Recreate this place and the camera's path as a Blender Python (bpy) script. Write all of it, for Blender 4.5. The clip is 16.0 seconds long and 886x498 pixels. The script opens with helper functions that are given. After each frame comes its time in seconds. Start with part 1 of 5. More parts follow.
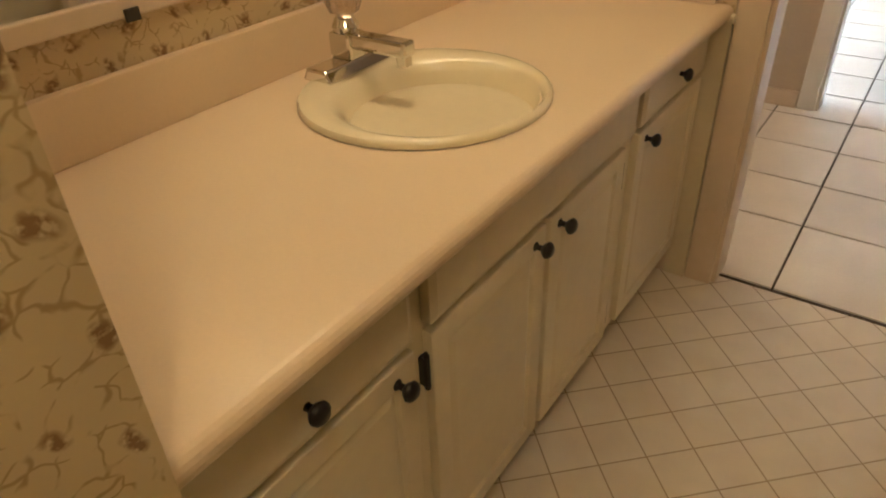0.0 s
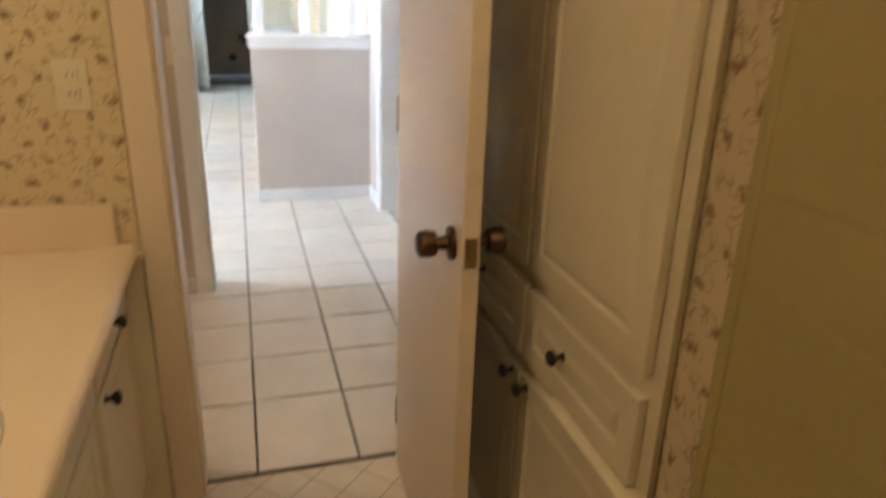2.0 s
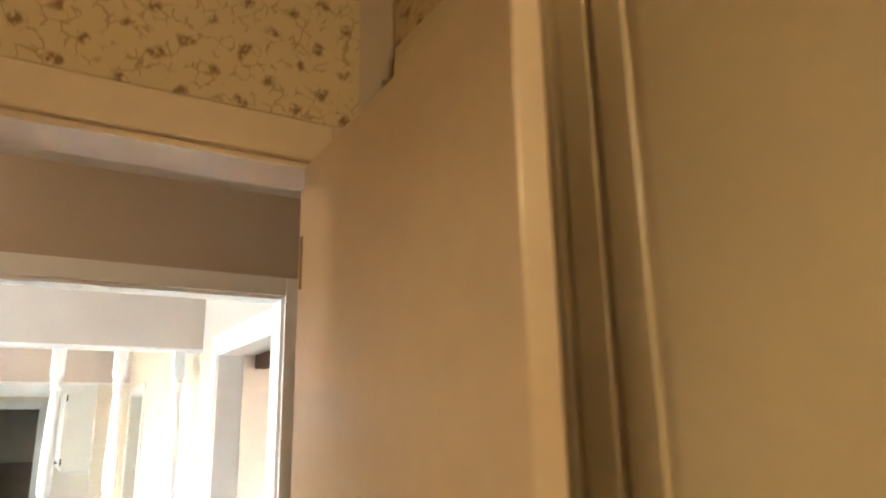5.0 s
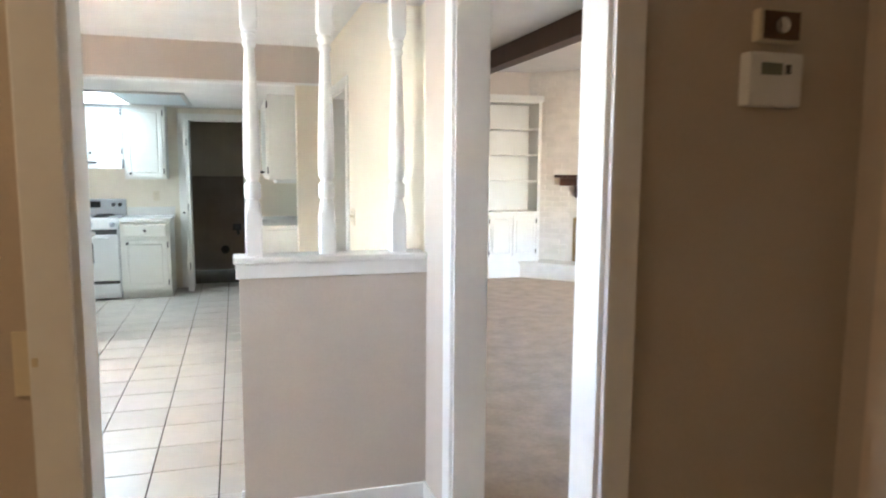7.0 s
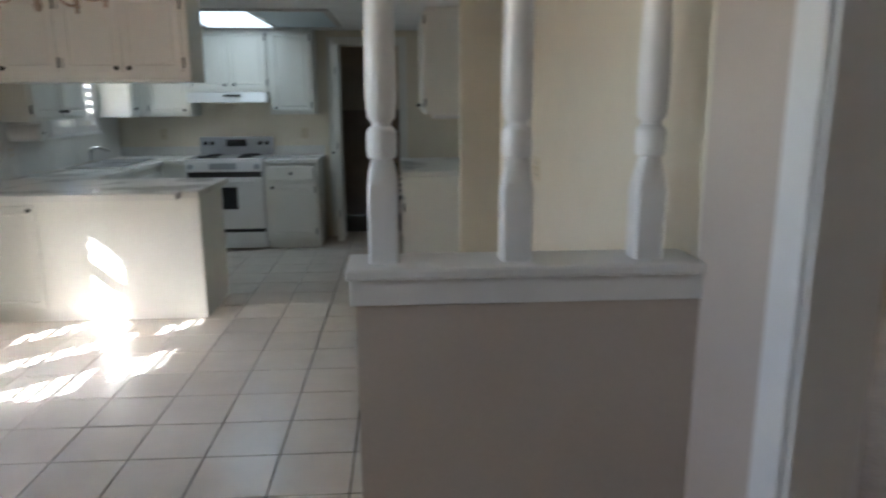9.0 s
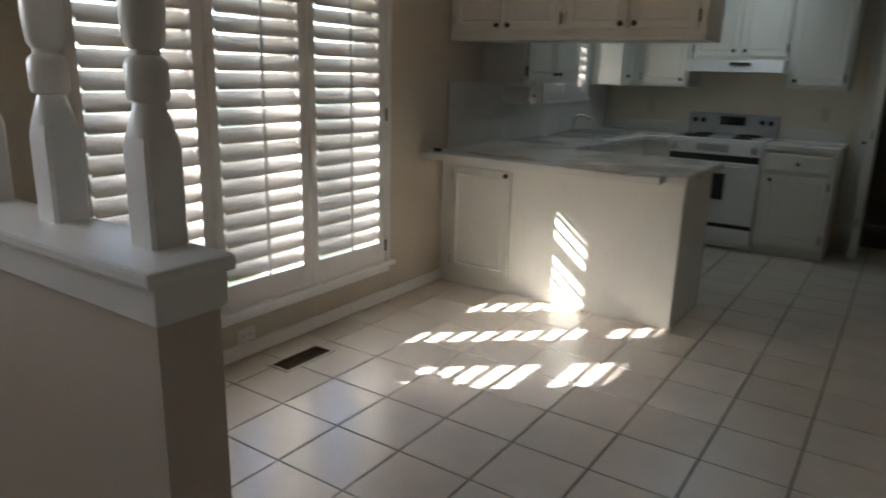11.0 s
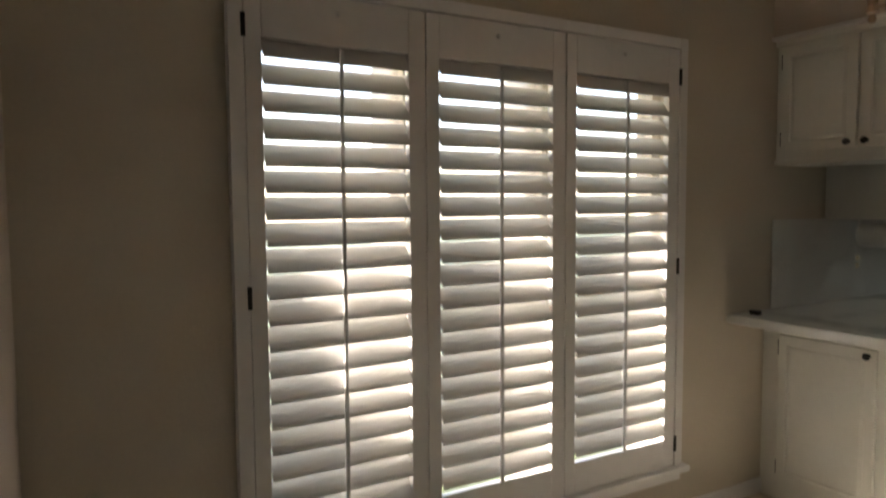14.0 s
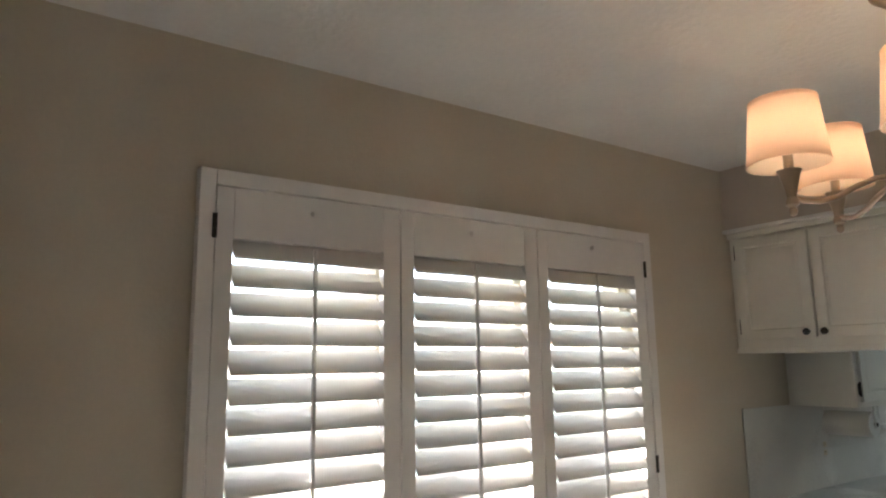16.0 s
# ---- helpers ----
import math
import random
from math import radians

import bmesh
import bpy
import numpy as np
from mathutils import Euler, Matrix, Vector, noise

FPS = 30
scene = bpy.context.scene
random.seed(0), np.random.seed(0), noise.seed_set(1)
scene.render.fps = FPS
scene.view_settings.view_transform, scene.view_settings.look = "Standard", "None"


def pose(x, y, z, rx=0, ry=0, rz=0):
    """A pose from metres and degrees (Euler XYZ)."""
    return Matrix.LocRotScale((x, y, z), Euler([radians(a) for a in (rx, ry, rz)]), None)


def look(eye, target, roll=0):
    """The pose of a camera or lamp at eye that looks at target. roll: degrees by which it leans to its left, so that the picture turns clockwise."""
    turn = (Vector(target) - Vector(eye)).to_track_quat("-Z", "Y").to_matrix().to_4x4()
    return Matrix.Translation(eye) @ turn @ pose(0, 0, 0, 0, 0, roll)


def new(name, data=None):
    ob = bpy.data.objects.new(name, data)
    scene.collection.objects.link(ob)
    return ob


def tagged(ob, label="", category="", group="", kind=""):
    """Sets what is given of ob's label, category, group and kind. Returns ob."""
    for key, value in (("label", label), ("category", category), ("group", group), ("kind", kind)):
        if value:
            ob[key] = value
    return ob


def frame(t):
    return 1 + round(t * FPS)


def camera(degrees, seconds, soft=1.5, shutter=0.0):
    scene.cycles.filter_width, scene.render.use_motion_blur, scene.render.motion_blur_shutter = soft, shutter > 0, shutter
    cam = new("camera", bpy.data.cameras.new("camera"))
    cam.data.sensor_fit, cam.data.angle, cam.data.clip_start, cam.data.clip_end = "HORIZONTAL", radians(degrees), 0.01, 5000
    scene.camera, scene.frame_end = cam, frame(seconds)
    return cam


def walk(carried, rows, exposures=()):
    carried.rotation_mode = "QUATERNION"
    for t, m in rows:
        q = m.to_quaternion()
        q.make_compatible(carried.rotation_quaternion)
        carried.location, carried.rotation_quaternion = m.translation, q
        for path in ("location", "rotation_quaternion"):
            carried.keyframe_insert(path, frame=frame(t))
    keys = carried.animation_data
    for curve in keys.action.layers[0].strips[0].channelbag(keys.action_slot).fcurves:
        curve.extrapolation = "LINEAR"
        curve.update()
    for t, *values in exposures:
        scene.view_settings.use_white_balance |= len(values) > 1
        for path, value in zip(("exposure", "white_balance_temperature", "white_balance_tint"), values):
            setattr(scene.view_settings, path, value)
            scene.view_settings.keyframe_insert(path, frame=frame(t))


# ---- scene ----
cam = camera(65.8, 16.0, soft=1.9, shutter=0.5)
PATH = [
    (0, (0.164, -5.735, 1.259), (-0.820, -4.399, 0.142), -2.53),
    (0.5, (0.153, -5.726, 1.249), (-0.696, -4.326, 0.101), -2.78),
    (1, (0.022, -5.729, 1.305), (-0.214, -4.065, 0.221), 3.80),
    (1.5, (0.017, -5.650, 1.338), (0.256, -3.896, 0.407), 3.87),
    (2, (0.031, -5.711, 1.410), (0.567, -3.916, 0.708), 1.76),
    (2.5, (0.050, -5.698, 1.470), (0.732, -3.854, 1.101), 1.10),
    (3, (0.030, -5.775, 1.580), (0.783, -3.923, 1.574), 1.00),
    (5.3, (0.060, -4.850, 1.745), (1.066, -3.196, 2.246), -1.20),
    (5.5, (0.075, -4.720, 1.697), (1.018, -3.011, 2.130), -0.90),
    (6, (0.015, -4.411, 1.592), (0.739, -2.554, 1.763), -1.40),
    (6.5, (0.023, -4.051, 1.495), (0.688, -2.167, 1.403), -0.06),
    (7, (0.110, -3.762, 1.482), (0.686, -1.861, 1.248), 0.37),
    (7.5, (0.187, -3.390, 1.480), (0.674, -1.470, 1.205), 0.05),
    (8, (0.179, -3.036, 1.459), (0.614, -1.109, 1.148), -0.29),
    (8.5, (0.199, -2.678, 1.459), (0.583, -0.751, 1.087), -0.20),
    (9, (0.219, -2.379, 1.481), (0.338, -0.429, 1.053), -0.27),
    (9.5, (0.105, -2.160, 1.464), (-0.122, -0.230, 0.992), 0.15),
    (10, (-0.035, -1.930, 1.453), (-0.562, -0.070, 0.939), 1.09),
    (10.2, (-0.040, -1.840, 1.428), (-0.701, -0.024, 0.914), 1.14),
    (12.3, (-0.506, -1.084, 1.395), (-1.960, 0.202, 0.917), 1.26),
    (12.5, (-0.540, -1.013, 1.385), (-2.038, 0.227, 0.921), 0.93),
    (13, (-0.602, -0.840, 1.370), (-2.213, 0.269, 0.951), -0.30),
    (13.5, (-0.621, -0.738, 1.366), (-2.318, 0.281, 1.083), -0.98),
    (14, (-0.665, -0.711, 1.435), (-2.394, 0.285, 1.298), -0.41),
    (14.5, (-0.690, -0.706, 1.501), (-2.421, 0.295, 1.504), 0.24),
    (15, (-0.721, -0.723, 1.550), (-2.434, 0.302, 1.677), 0.42),
    (15.5, (-0.784, -0.739, 1.586), (-2.454, 0.337, 1.812), 0.19),
    (16, (-0.832, -0.758, 1.560), (-2.439, 0.383, 1.897), -0.90),
]
EXPOSURES = [
    (0.0, 6.8, 5550, 11), (1.0, 6.7, 5550, 11), (2.0, 6.6, 5450, 10), (3.2, 6.45, 5650, 11),
    (5.3, 6.85, 6000, 11), (6.0, 6.1, 5800, 10), (7.0, 6.1, 5700, 11), (8.0, 5.2, 5600, 11),
    (8.5, 4.65, 5600, 11), (9.0, 4.0, 5700, 12), (9.5, 3.6, 5750, 12), (10.2, 3.3, 5900, 12),
    (12.3, 2.45, 6800, 13), (14.0, 2.75, 7000, 13), (15.0, 3.3, 6450, 13), (16.0, 3.9, 6250, 13),
]
walk(cam, [(t, look(eye, target, roll)) for t, eye, target, roll in PATH], EXPOSURES)

# ---- world, sun and lamps ----
world = bpy.data.worlds.new("sky")
scene.world = world
world.use_nodes = True
SUN_WAY = Vector((1.0, 0.87, -0.83)).normalized()
_wn = world.node_tree.nodes
_bg = _wn["Background"]
_sky = _wn.new("ShaderNodeTexSky")
_sky.sky_type = "NISHITA"
_sky.sun_disc = False
_sky.sun_elevation = math.asin(-SUN_WAY.z)
_sky.sun_rotation = math.atan2(-SUN_WAY.x, -SUN_WAY.y)
world.node_tree.links.new(_sky.outputs[0], _bg.inputs[0])
_bg.inputs[1].default_value = 0.15


def lamp(name, kind, where, power, colour, size=0.1, aim=None, size_y=None):
    data = bpy.data.lights.new(name, kind)
    data.energy, data.color = power, colour
    ob = new(name, data)
    if kind == "AREA":
        data.size = size
        if size_y:
            data.shape, data.size_y = "RECTANGLE", size_y
    elif kind == "SUN":
        data.angle = size
    else:
        data.shadow_soft_size = size
    ob.matrix_world = look(where, aim) if aim else Matrix.Translation(where)
    return ob


lamp("sun", "SUN", (-8, -6, 8), 5.0, (1.0, 0.95, 0.86), radians(0.53), aim=Vector((-8, -6, 8)) + SUN_WAY)
WARM = (1.0, 0.70, 0.34)
lamp("bath_lamp", "POINT", (0.36, -6.0, 2.46), 0.25, WARM, 0.09)
lamp("vanity_lamp", "AREA", (-0.72, -4.75, 2.10), 0.085, WARM, 0.22, (-0.7, -4.75, 0.0), 0.9)
lamp("hall_lamp", "POINT", (-1.6, -3.15, 2.42), 0.34, (1.0, 0.72, 0.42), 0.08)
lamp("kitchen_tube", "AREA", (-1.42, 3.9, 2.165), 0.08, (0.86, 0.97, 1.0), 0.5, (-1.42, 3.9, 0), 1.0)
lamp("family_recessed", "SPOT", (4.82, 4.12, 2.78), 1.4, (1.0, 0.75, 0.5), 0.05, (4.84, 4.2, 0))
bpy.data.lights["family_recessed"].spot_size, bpy.data.lights["family_recessed"].spot_blend = radians(120), 1.0
lamp("fan_bulb_lamp", "POINT", (3.86, 2.0, 2.40), 0.6, (1.0, 0.72, 0.42), 0.08)
# daylight through openings; those of foyer and family room are unseen, added for light
lamp("nook_window_sky", "AREA", (-2.98, 0.7, 1.3), 0.9, (0.74, 0.83, 1.0), 1.8, (0, 0.7, 0.9), 1.6)
lamp("foyer_added_sky", "AREA", (-2.86, -1.6, 1.80), 1.2, (0.86, 0.93, 1.0), 1.0, (0, -1.7, 0.6), 0.55)
lamp("family_added_sky", "AREA", (4.2, -3.9, 1.3), 0.45, (0.88, 0.94, 1.0), 2.4, (4.2, 0, 1.0), 1.8)
bpy.data.lights["family_added_sky"].spread = radians(95)
lamp("kitchen_window_sky", "AREA", (-2.96, 4.14, 1.6), 0.25, (0.80, 0.90, 1.0), 0.8, (0, 4.14, 1.0), 0.8)


# ---- materials ----
def _ramp(nt, fac, stops):
    r = nt.nodes.new("ShaderNodeValToRGB")
    e = r.color_ramp.elements
    while len(e) < len(stops):
        e.new(0.5)
    for el, (p, c) in zip(e, stops):
        el.position, el.color = p, (*c, 1)
    nt.links.new(fac, r.inputs[0])
    return r.outputs[0]


def material(name, colour, rough=0.5, metal=0.0, vary=0.06, scale=3.0, grain=60.0, bump=0.03, coat=0.0, stretch=(1, 1, 1), piece=0.0):
    """Paint, metal, stone and the like: a base colour that varies at two scales, with fine relief."""
    m = bpy.data.materials.new(name)
    m.use_nodes = True
    nt = m.node_tree
    b = nt.nodes["Principled BSDF"]
    b.inputs["Metallic"].default_value = metal
    b.inputs["Coat Weight"].default_value = coat
    tc = nt.nodes.new("ShaderNodeNewGeometry")
    mp = nt.nodes.new("ShaderNodeMapping")
    mp.inputs["Scale"].default_value = stretch
    nt.links.new(tc.outputs["Position"], mp.inputs[0])
    big, fine = nt.nodes.new("ShaderNodeTexNoise"), nt.nodes.new("ShaderNodeTexNoise")
    for n, s, d in ((big, scale, 4), (fine, grain, 5)):
        n.inputs["Scale"].default_value, n.inputs["Detail"].default_value = s, d
        nt.links.new(mp.outputs[0], n.inputs["Vector"])
    mix = nt.nodes.new("ShaderNodeMath")
    mix.operation = "MULTIPLY_ADD"
    mix.inputs[1].default_value = 0.35
    nt.links.new(fine.outputs[0], mix.inputs[0])
    sc = nt.nodes.new("ShaderNodeMath")
    sc.operation = "MULTIPLY"
    sc.inputs[1].default_value = 0.65
    nt.links.new(big.outputs[0], sc.inputs[0])
    nt.links.new(sc.outputs[0], mix.inputs[2])
    fac = mix.outputs[0]
    if piece:
        oi = nt.nodes.new("ShaderNodeObjectInfo")
        pm = nt.nodes.new("ShaderNodeMath")
        pm.operation = "MULTIPLY_ADD"
        pm.inputs[1].default_value, pm.inputs[2].default_value = piece, -piece / 2
        nt.links.new(oi.outputs["Random"], pm.inputs[0])
        ad = nt.nodes.new("ShaderNodeMath")
        nt.links.new(fac, ad.inputs[0])
        nt.links.new(pm.outputs[0], ad.inputs[1])
        fac = ad.outputs[0]
    lo = tuple(max(0, c * (1 - vary * 1.6)) for c in colour)
    hi = tuple(min(1, c * (1 + vary)) for c in colour)
    nt.links.new(_ramp(nt, fac, [(0.3, lo), (0.7, hi)]), b.inputs["Base Color"])
    rr = nt.nodes.new("ShaderNodeMapRange")
    rr.inputs["To Min"].default_value, rr.inputs["To Max"].default_value = max(0.02, rough - 0.07), min(1, rough + 0.07)
    nt.links.new(fac, rr.inputs["Value"])
    nt.links.new(rr.outputs[0], b.inputs["Roughness"])
    if bump:
        bp = nt.nodes.new("ShaderNodeBump")
        bp.inputs["Strength"].default_value, bp.inputs["Distance"].default_value = min(1, bump * 5), 0.004
        nt.links.new(fine.outputs[0], bp.inputs["Height"])
        nt.links.new(bp.outputs[0], b.inputs["Normal"])
    return m


def glow(name, colour, power):
    m = bpy.data.materials.new(name)
    m.use_nodes = True
    b = m.node_tree.nodes["Principled BSDF"]
    b.inputs["Base Color"].default_value = (*colour, 1)
    b.inputs["Emission Color"].default_value = (*colour, 1)
    b.inputs["Emission Strength"].default_value = power
    return m


def wallpaper(name, ground, vein, sprig):
    """Cream paper with a fine crackle and small sprigs in offset rows."""
    m = bpy.data.materials.new(name)
    m.use_nodes = True
    nt = m.node_tree
    N, L = nt.nodes.new, nt.links.new
    b = nt.nodes["Principled BSDF"]
    b.inputs["Roughness"].default_value = 0.62
    g = N("ShaderNodeNewGeometry")
    s = N("ShaderNodeSeparateXYZ")
    L(g.outputs["Position"], s.inputs[0])
    a = N("ShaderNodeMath")
    L(s.outputs[0], a.inputs[0])
    L(s.outputs[1], a.inputs[1])
    c = N("ShaderNodeCombineXYZ")
    L(a.outputs[0], c.inputs[0])
    L(s.outputs[2], c.inputs[1])
    v = N("ShaderNodeTexVoronoi")
    v.feature = "DISTANCE_TO_EDGE"
    v.inputs["Scale"].default_value = 40
    wob = N("ShaderNodeTexNoise")
    wob.inputs["Scale"].default_value = 22
    vm = N("ShaderNodeVectorMath")
    vm.operation = "MULTIPLY_ADD"
    vm.inputs[1].default_value = (0.05, 0.05, 0)
    L(wob.outputs["Color"], vm.inputs[0])
    L(c.outputs[0], vm.inputs[2])
    L(c.outputs[0], wob.inputs["Vector"])
    L(vm.outputs[0], v.inputs["Vector"])
    gap = N("ShaderNodeTexNoise")
    gap.inputs["Scale"].default_value = 30
    L(c.outputs[0], gap.inputs["Vector"])
    cut = N("ShaderNodeMath")
    cut.operation = "MULTIPLY"
    L(_ramp(nt, v.outputs["Distance"], [(0.02, (0.7, 0.7, 0.7)), (0.075, (0, 0, 0))]), cut.inputs[0])
    L(_ramp(nt, gap.outputs[0], [(0.47, (0, 0, 0)), (0.54, (1, 1, 1))]), cut.inputs[1])
    m1 = N("ShaderNodeMixRGB")
    m1.inputs[1].default_value, m1.inputs[2].default_value = (*ground, 1), (*vein, 1)
    L(cut.outputs[0], m1.inputs[0])
    rot = N("ShaderNodeMapping")
    rot.inputs["Rotation"].default_value = (0, 0, radians(45))
    rot.inputs["Scale"].default_value = (15, 15, 1)
    L(vm.outputs[0], rot.inputs[0])
    sp = N("ShaderNodeTexVoronoi")
    sp.inputs["Scale"].default_value, sp.inputs["Randomness"].default_value = 1.0, 0.08
    L(rot.outputs[0], sp.inputs["Vector"])
    m2 = N("ShaderNodeMixRGB")
    m2.inputs[2].default_value = (*sprig, 1)
    pet = N("ShaderNodeTexNoise")
    pet.inputs["Scale"].default_value = 120
    L(c.outputs[0], pet.inputs["Vector"])
    pm = N("ShaderNodeMath")
    pm.operation = "MULTIPLY"
    L(_ramp(nt, sp.outputs["Distance"], [(0.11, (1, 1, 1)), (0.22, (0, 0, 0))]), pm.inputs[0])
    L(_ramp(nt, pet.outputs[0], [(0.34, (0, 0, 0)), (0.52, (1, 1, 1))]), pm.inputs[1])
    L(pm.outputs[0], m2.inputs[0])
    L(m1.outputs[0], m2.inputs[1])
    L(m2.outputs[0], b.inputs["Base Color"])
    return m


def vinyl(name):
    """Cushioned sheet flooring with a diagonal grid of small squares."""
    m = bpy.data.materials.new(name)
    m.use_nodes = True
    nt = m.node_tree
    N, L = nt.nodes.new, nt.links.new
    b = nt.nodes["Principled BSDF"]
    g = N("ShaderNodeNewGeometry")
    mp = N("ShaderNodeMapping")
    mp.inputs["Rotation"].default_value = (0, 0, radians(45))
    L(g.outputs["Position"], mp.inputs[0])
    br = N("ShaderNodeTexBrick")
    br.offset = 0.0
    br.inputs["Scale"].default_value = 1.0
    br.inputs["Brick Width"].default_value = br.inputs["Row Height"].default_value = 0.112
    br.inputs["Mortar Size"].default_value = 0.0022
    br.inputs["Mortar Smooth"].default_value = 0.3
    br.inputs["Color1"].default_value, br.inputs["Color2"].default_value = (0.74, 0.66, 0.54, 1), (0.70, 0.62, 0.50, 1)
    br.inputs["Mortar"].default_value = (0.40, 0.31, 0.20, 1)
    L(mp.outputs[0], br.inputs["Vector"])
    n = N("ShaderNodeTexNoise")
    n.inputs["Scale"].default_value, n.inputs["Detail"].default_value = 9, 5
    L(g.outputs["Position"], n.inputs["Vector"])
    mx = N("ShaderNodeMixRGB")
    mx.blend_type = "MULTIPLY"
    mx.inputs[0].default_value = 0.35
    L(br.outputs["Color"], mx.inputs[1])
    L(_ramp(nt, n.outputs[0], [(0.3, (0.75, 0.7, 0.62)), (0.65, (1, 1, 1))]), mx.inputs[2])
    L(mx.outputs[0], b.inputs["Base Color"])
    b.inputs["Roughness"].default_value = 0.32
    bp = N("ShaderNodeBump")
    bp.invert = True
    bp.inputs["Strength"].default_value, bp.inputs["Distance"].default_value = 0.5, 0.002
    L(br.outputs["Fac"], bp.inputs["Height"])
    L(bp.outputs[0], b.inputs["Normal"])
    return m


M_TAN = material("tan_wall_paint", (0.50, 0.42, 0.33), 0.6, vary=0.04, bump=0.05, grain=90)
M_DOORTAN = material("tan_door_paint", (0.42, 0.34, 0.23), 0.65, vary=0.05, bump=0.03, grain=60)
M_NOOK = material("tan_grey_wall_paint", (0.55, 0.49, 0.395), 0.6, vary=0.04, bump=0.05, grain=90)
M_GREIGE = material("greige_wall_paint", (0.56, 0.485, 0.42), 0.6, vary=0.04, bump=0.05, grain=90)
M_CREAM = material("cream_wall_paint", (0.74, 0.68, 0.55), 0.55, vary=0.03, bump=0.04, grain=90)
M_TRIM = material("white_trim_paint", (0.80, 0.79, 0.77), 0.35, vary=0.03, bump=0.015, grain=30)
M_BTRIM = material("ivory_trim_paint", (0.66, 0.545, 0.42), 0.30, vary=0.05, bump=0.015, grain=30)
M_CAB = material("white_cabinet_paint", (0.76, 0.75, 0.69), 0.36, vary=0.03, bump=0.015, grain=40)
M_VAN = material("ivory_vanity_paint", (0.66, 0.58, 0.42), 0.38, vary=0.05, bump=0.02, grain=40)
M_SHUT = material("shutter_paint", (0.72, 0.70, 0.68), 0.4, vary=0.03, bump=0.01, grain=30)
M_CEIL = material("textured_ceiling", (0.76, 0.75, 0.73), 0.8, vary=0.05, bump=0.45, grain=42)
M_TILE = material("cream_floor_tile", (0.66, 0.60, 0.52), 0.22, vary=0.05, scale=5, grain=120, bump=0.012, piece=0.25)
M_GROUT = material("brown_grout", (0.075, 0.052, 0.038), 0.9, vary=0.2, scale=6)
M_CARPET = material("beige_carpet", (0.46, 0.405, 0.35), 0.95, vary=0.14, scale=6, grain=34, bump=0.3)
M_PAPER = wallpaper("sprigged_wallpaper", (0.60, 0.49, 0.31), (0.30, 0.21, 0.10), (0.24, 0.15, 0.08))
M_VINYL = vinyl("diagonal_vinyl")
M_LAM = material("almond_laminate", (0.72, 0.58, 0.42), 0.3, vary=0.03, scale=2, grain=150, bump=0.004)
M_KLAM = material("white_laminate", (0.70, 0.69, 0.65), 0.28, vary=0.04, scale=2, grain=200, bump=0.004)
M_SINK = material("ivory_porcelain", (0.74, 0.66, 0.48), 0.1, vary=0.02, bump=0.0, coat=0.5)
M_BLACK = material("black_knob_metal", (0.018, 0.015, 0.013), 0.38, 0.3, vary=0.2, bump=0.02)
M_BRONZE = material("aged_bronze", (0.10, 0.055, 0.03), 0.32, 0.8, vary=0.2, bump=0.02)
M_CHROME = material("chrome", (0.72, 0.70, 0.66), 0.09, 1.0, vary=0.02, bump=0.0)
M_NICKEL = material("antique_nickel", (0.42, 0.33, 0.26), 0.3, 1.0, vary=0.1, bump=0.01)
M_AGED = material("aged_bronze", (0.10, 0.06, 0.035), 0.38, 1.0, vary=0.2, bump=0.01)
M_BRASS = material("brass", (0.30, 0.22, 0.12), 0.42, 1.0, vary=0.12, bump=0.02)
M_DARK = material("dark_stained_wood", (0.045, 0.016, 0.010), 0.42, vary=0.3, scale=4, grain=50, stretch=(1, 1, 8), bump=0.05)
M_BEAM = material("rough_dark_beam", (0.05, 0.022, 0.014), 0.6, vary=0.3, scale=4, grain=30, bump=0.1)
M_SHELF = material("bookcase_paint", (0.62, 0.60, 0.57), 0.45, vary=0.04, bump=0.02)
M_BRICK = material("painted_brick", (0.62, 0.57, 0.52), 0.6, vary=0.06, scale=9, grain=70, bump=0.12, piece=0.3)
M_FIREGLASS = material("smoked_glass", (0.012, 0.014, 0.016), 0.12, vary=0.2, bump=0.0)
M_STOVE = material("white_enamel", (0.78, 0.78, 0.76), 0.18, vary=0.02, bump=0.0, coat=0.4)
M_STEEL = material("brushed_grey_panel", (0.40, 0.42, 0.44), 0.35, 0.6, vary=0.06, bump=0.01)
M_OVEN = material("black_oven_glass", (0.012, 0.012, 0.014), 0.12, vary=0.1, bump=0.0)
M_COIL = material("burner_coil", (0.02, 0.02, 0.02), 0.5, 0.5, vary=0.2)
M_PLATE = material("ivory_plastic", (0.66, 0.58, 0.42), 0.4, vary=0.03, bump=0.0)
M_WPLATE = material("white_plastic", (0.72, 0.71, 0.68), 0.42, vary=0.03, bump=0.0)
# dark small fittings; also painted shade in gaps, slots and ducts
M_SLOT = material("dark_slot", (0.03, 0.028, 0.025), 0.6, vary=0.1, bump=0.0)
M_LCD = material("lcd_grey", (0.12, 0.13, 0.10), 0.3, vary=0.1, bump=0.0)
M_PAPERROLL = material("white_paper", (0.8, 0.8, 0.78), 0.9, vary=0.02, bump=0.05)
M_VENT = material("vent_metal", (0.55, 0.53, 0.50), 0.4, 0.2, vary=0.05)
M_LAUNDRY = material("laundry_wall_paint", (0.66, 0.58, 0.45), 0.7, vary=0.08)
M_GRASS = material("lawn", (0.09, 0.12, 0.05), 0.95, vary=0.3, scale=1.5, grain=40, bump=0.2)
M_LEAF = material("shrub_leaf", (0.06, 0.10, 0.04), 0.5, vary=0.3, scale=9, grain=60, bump=0.0)
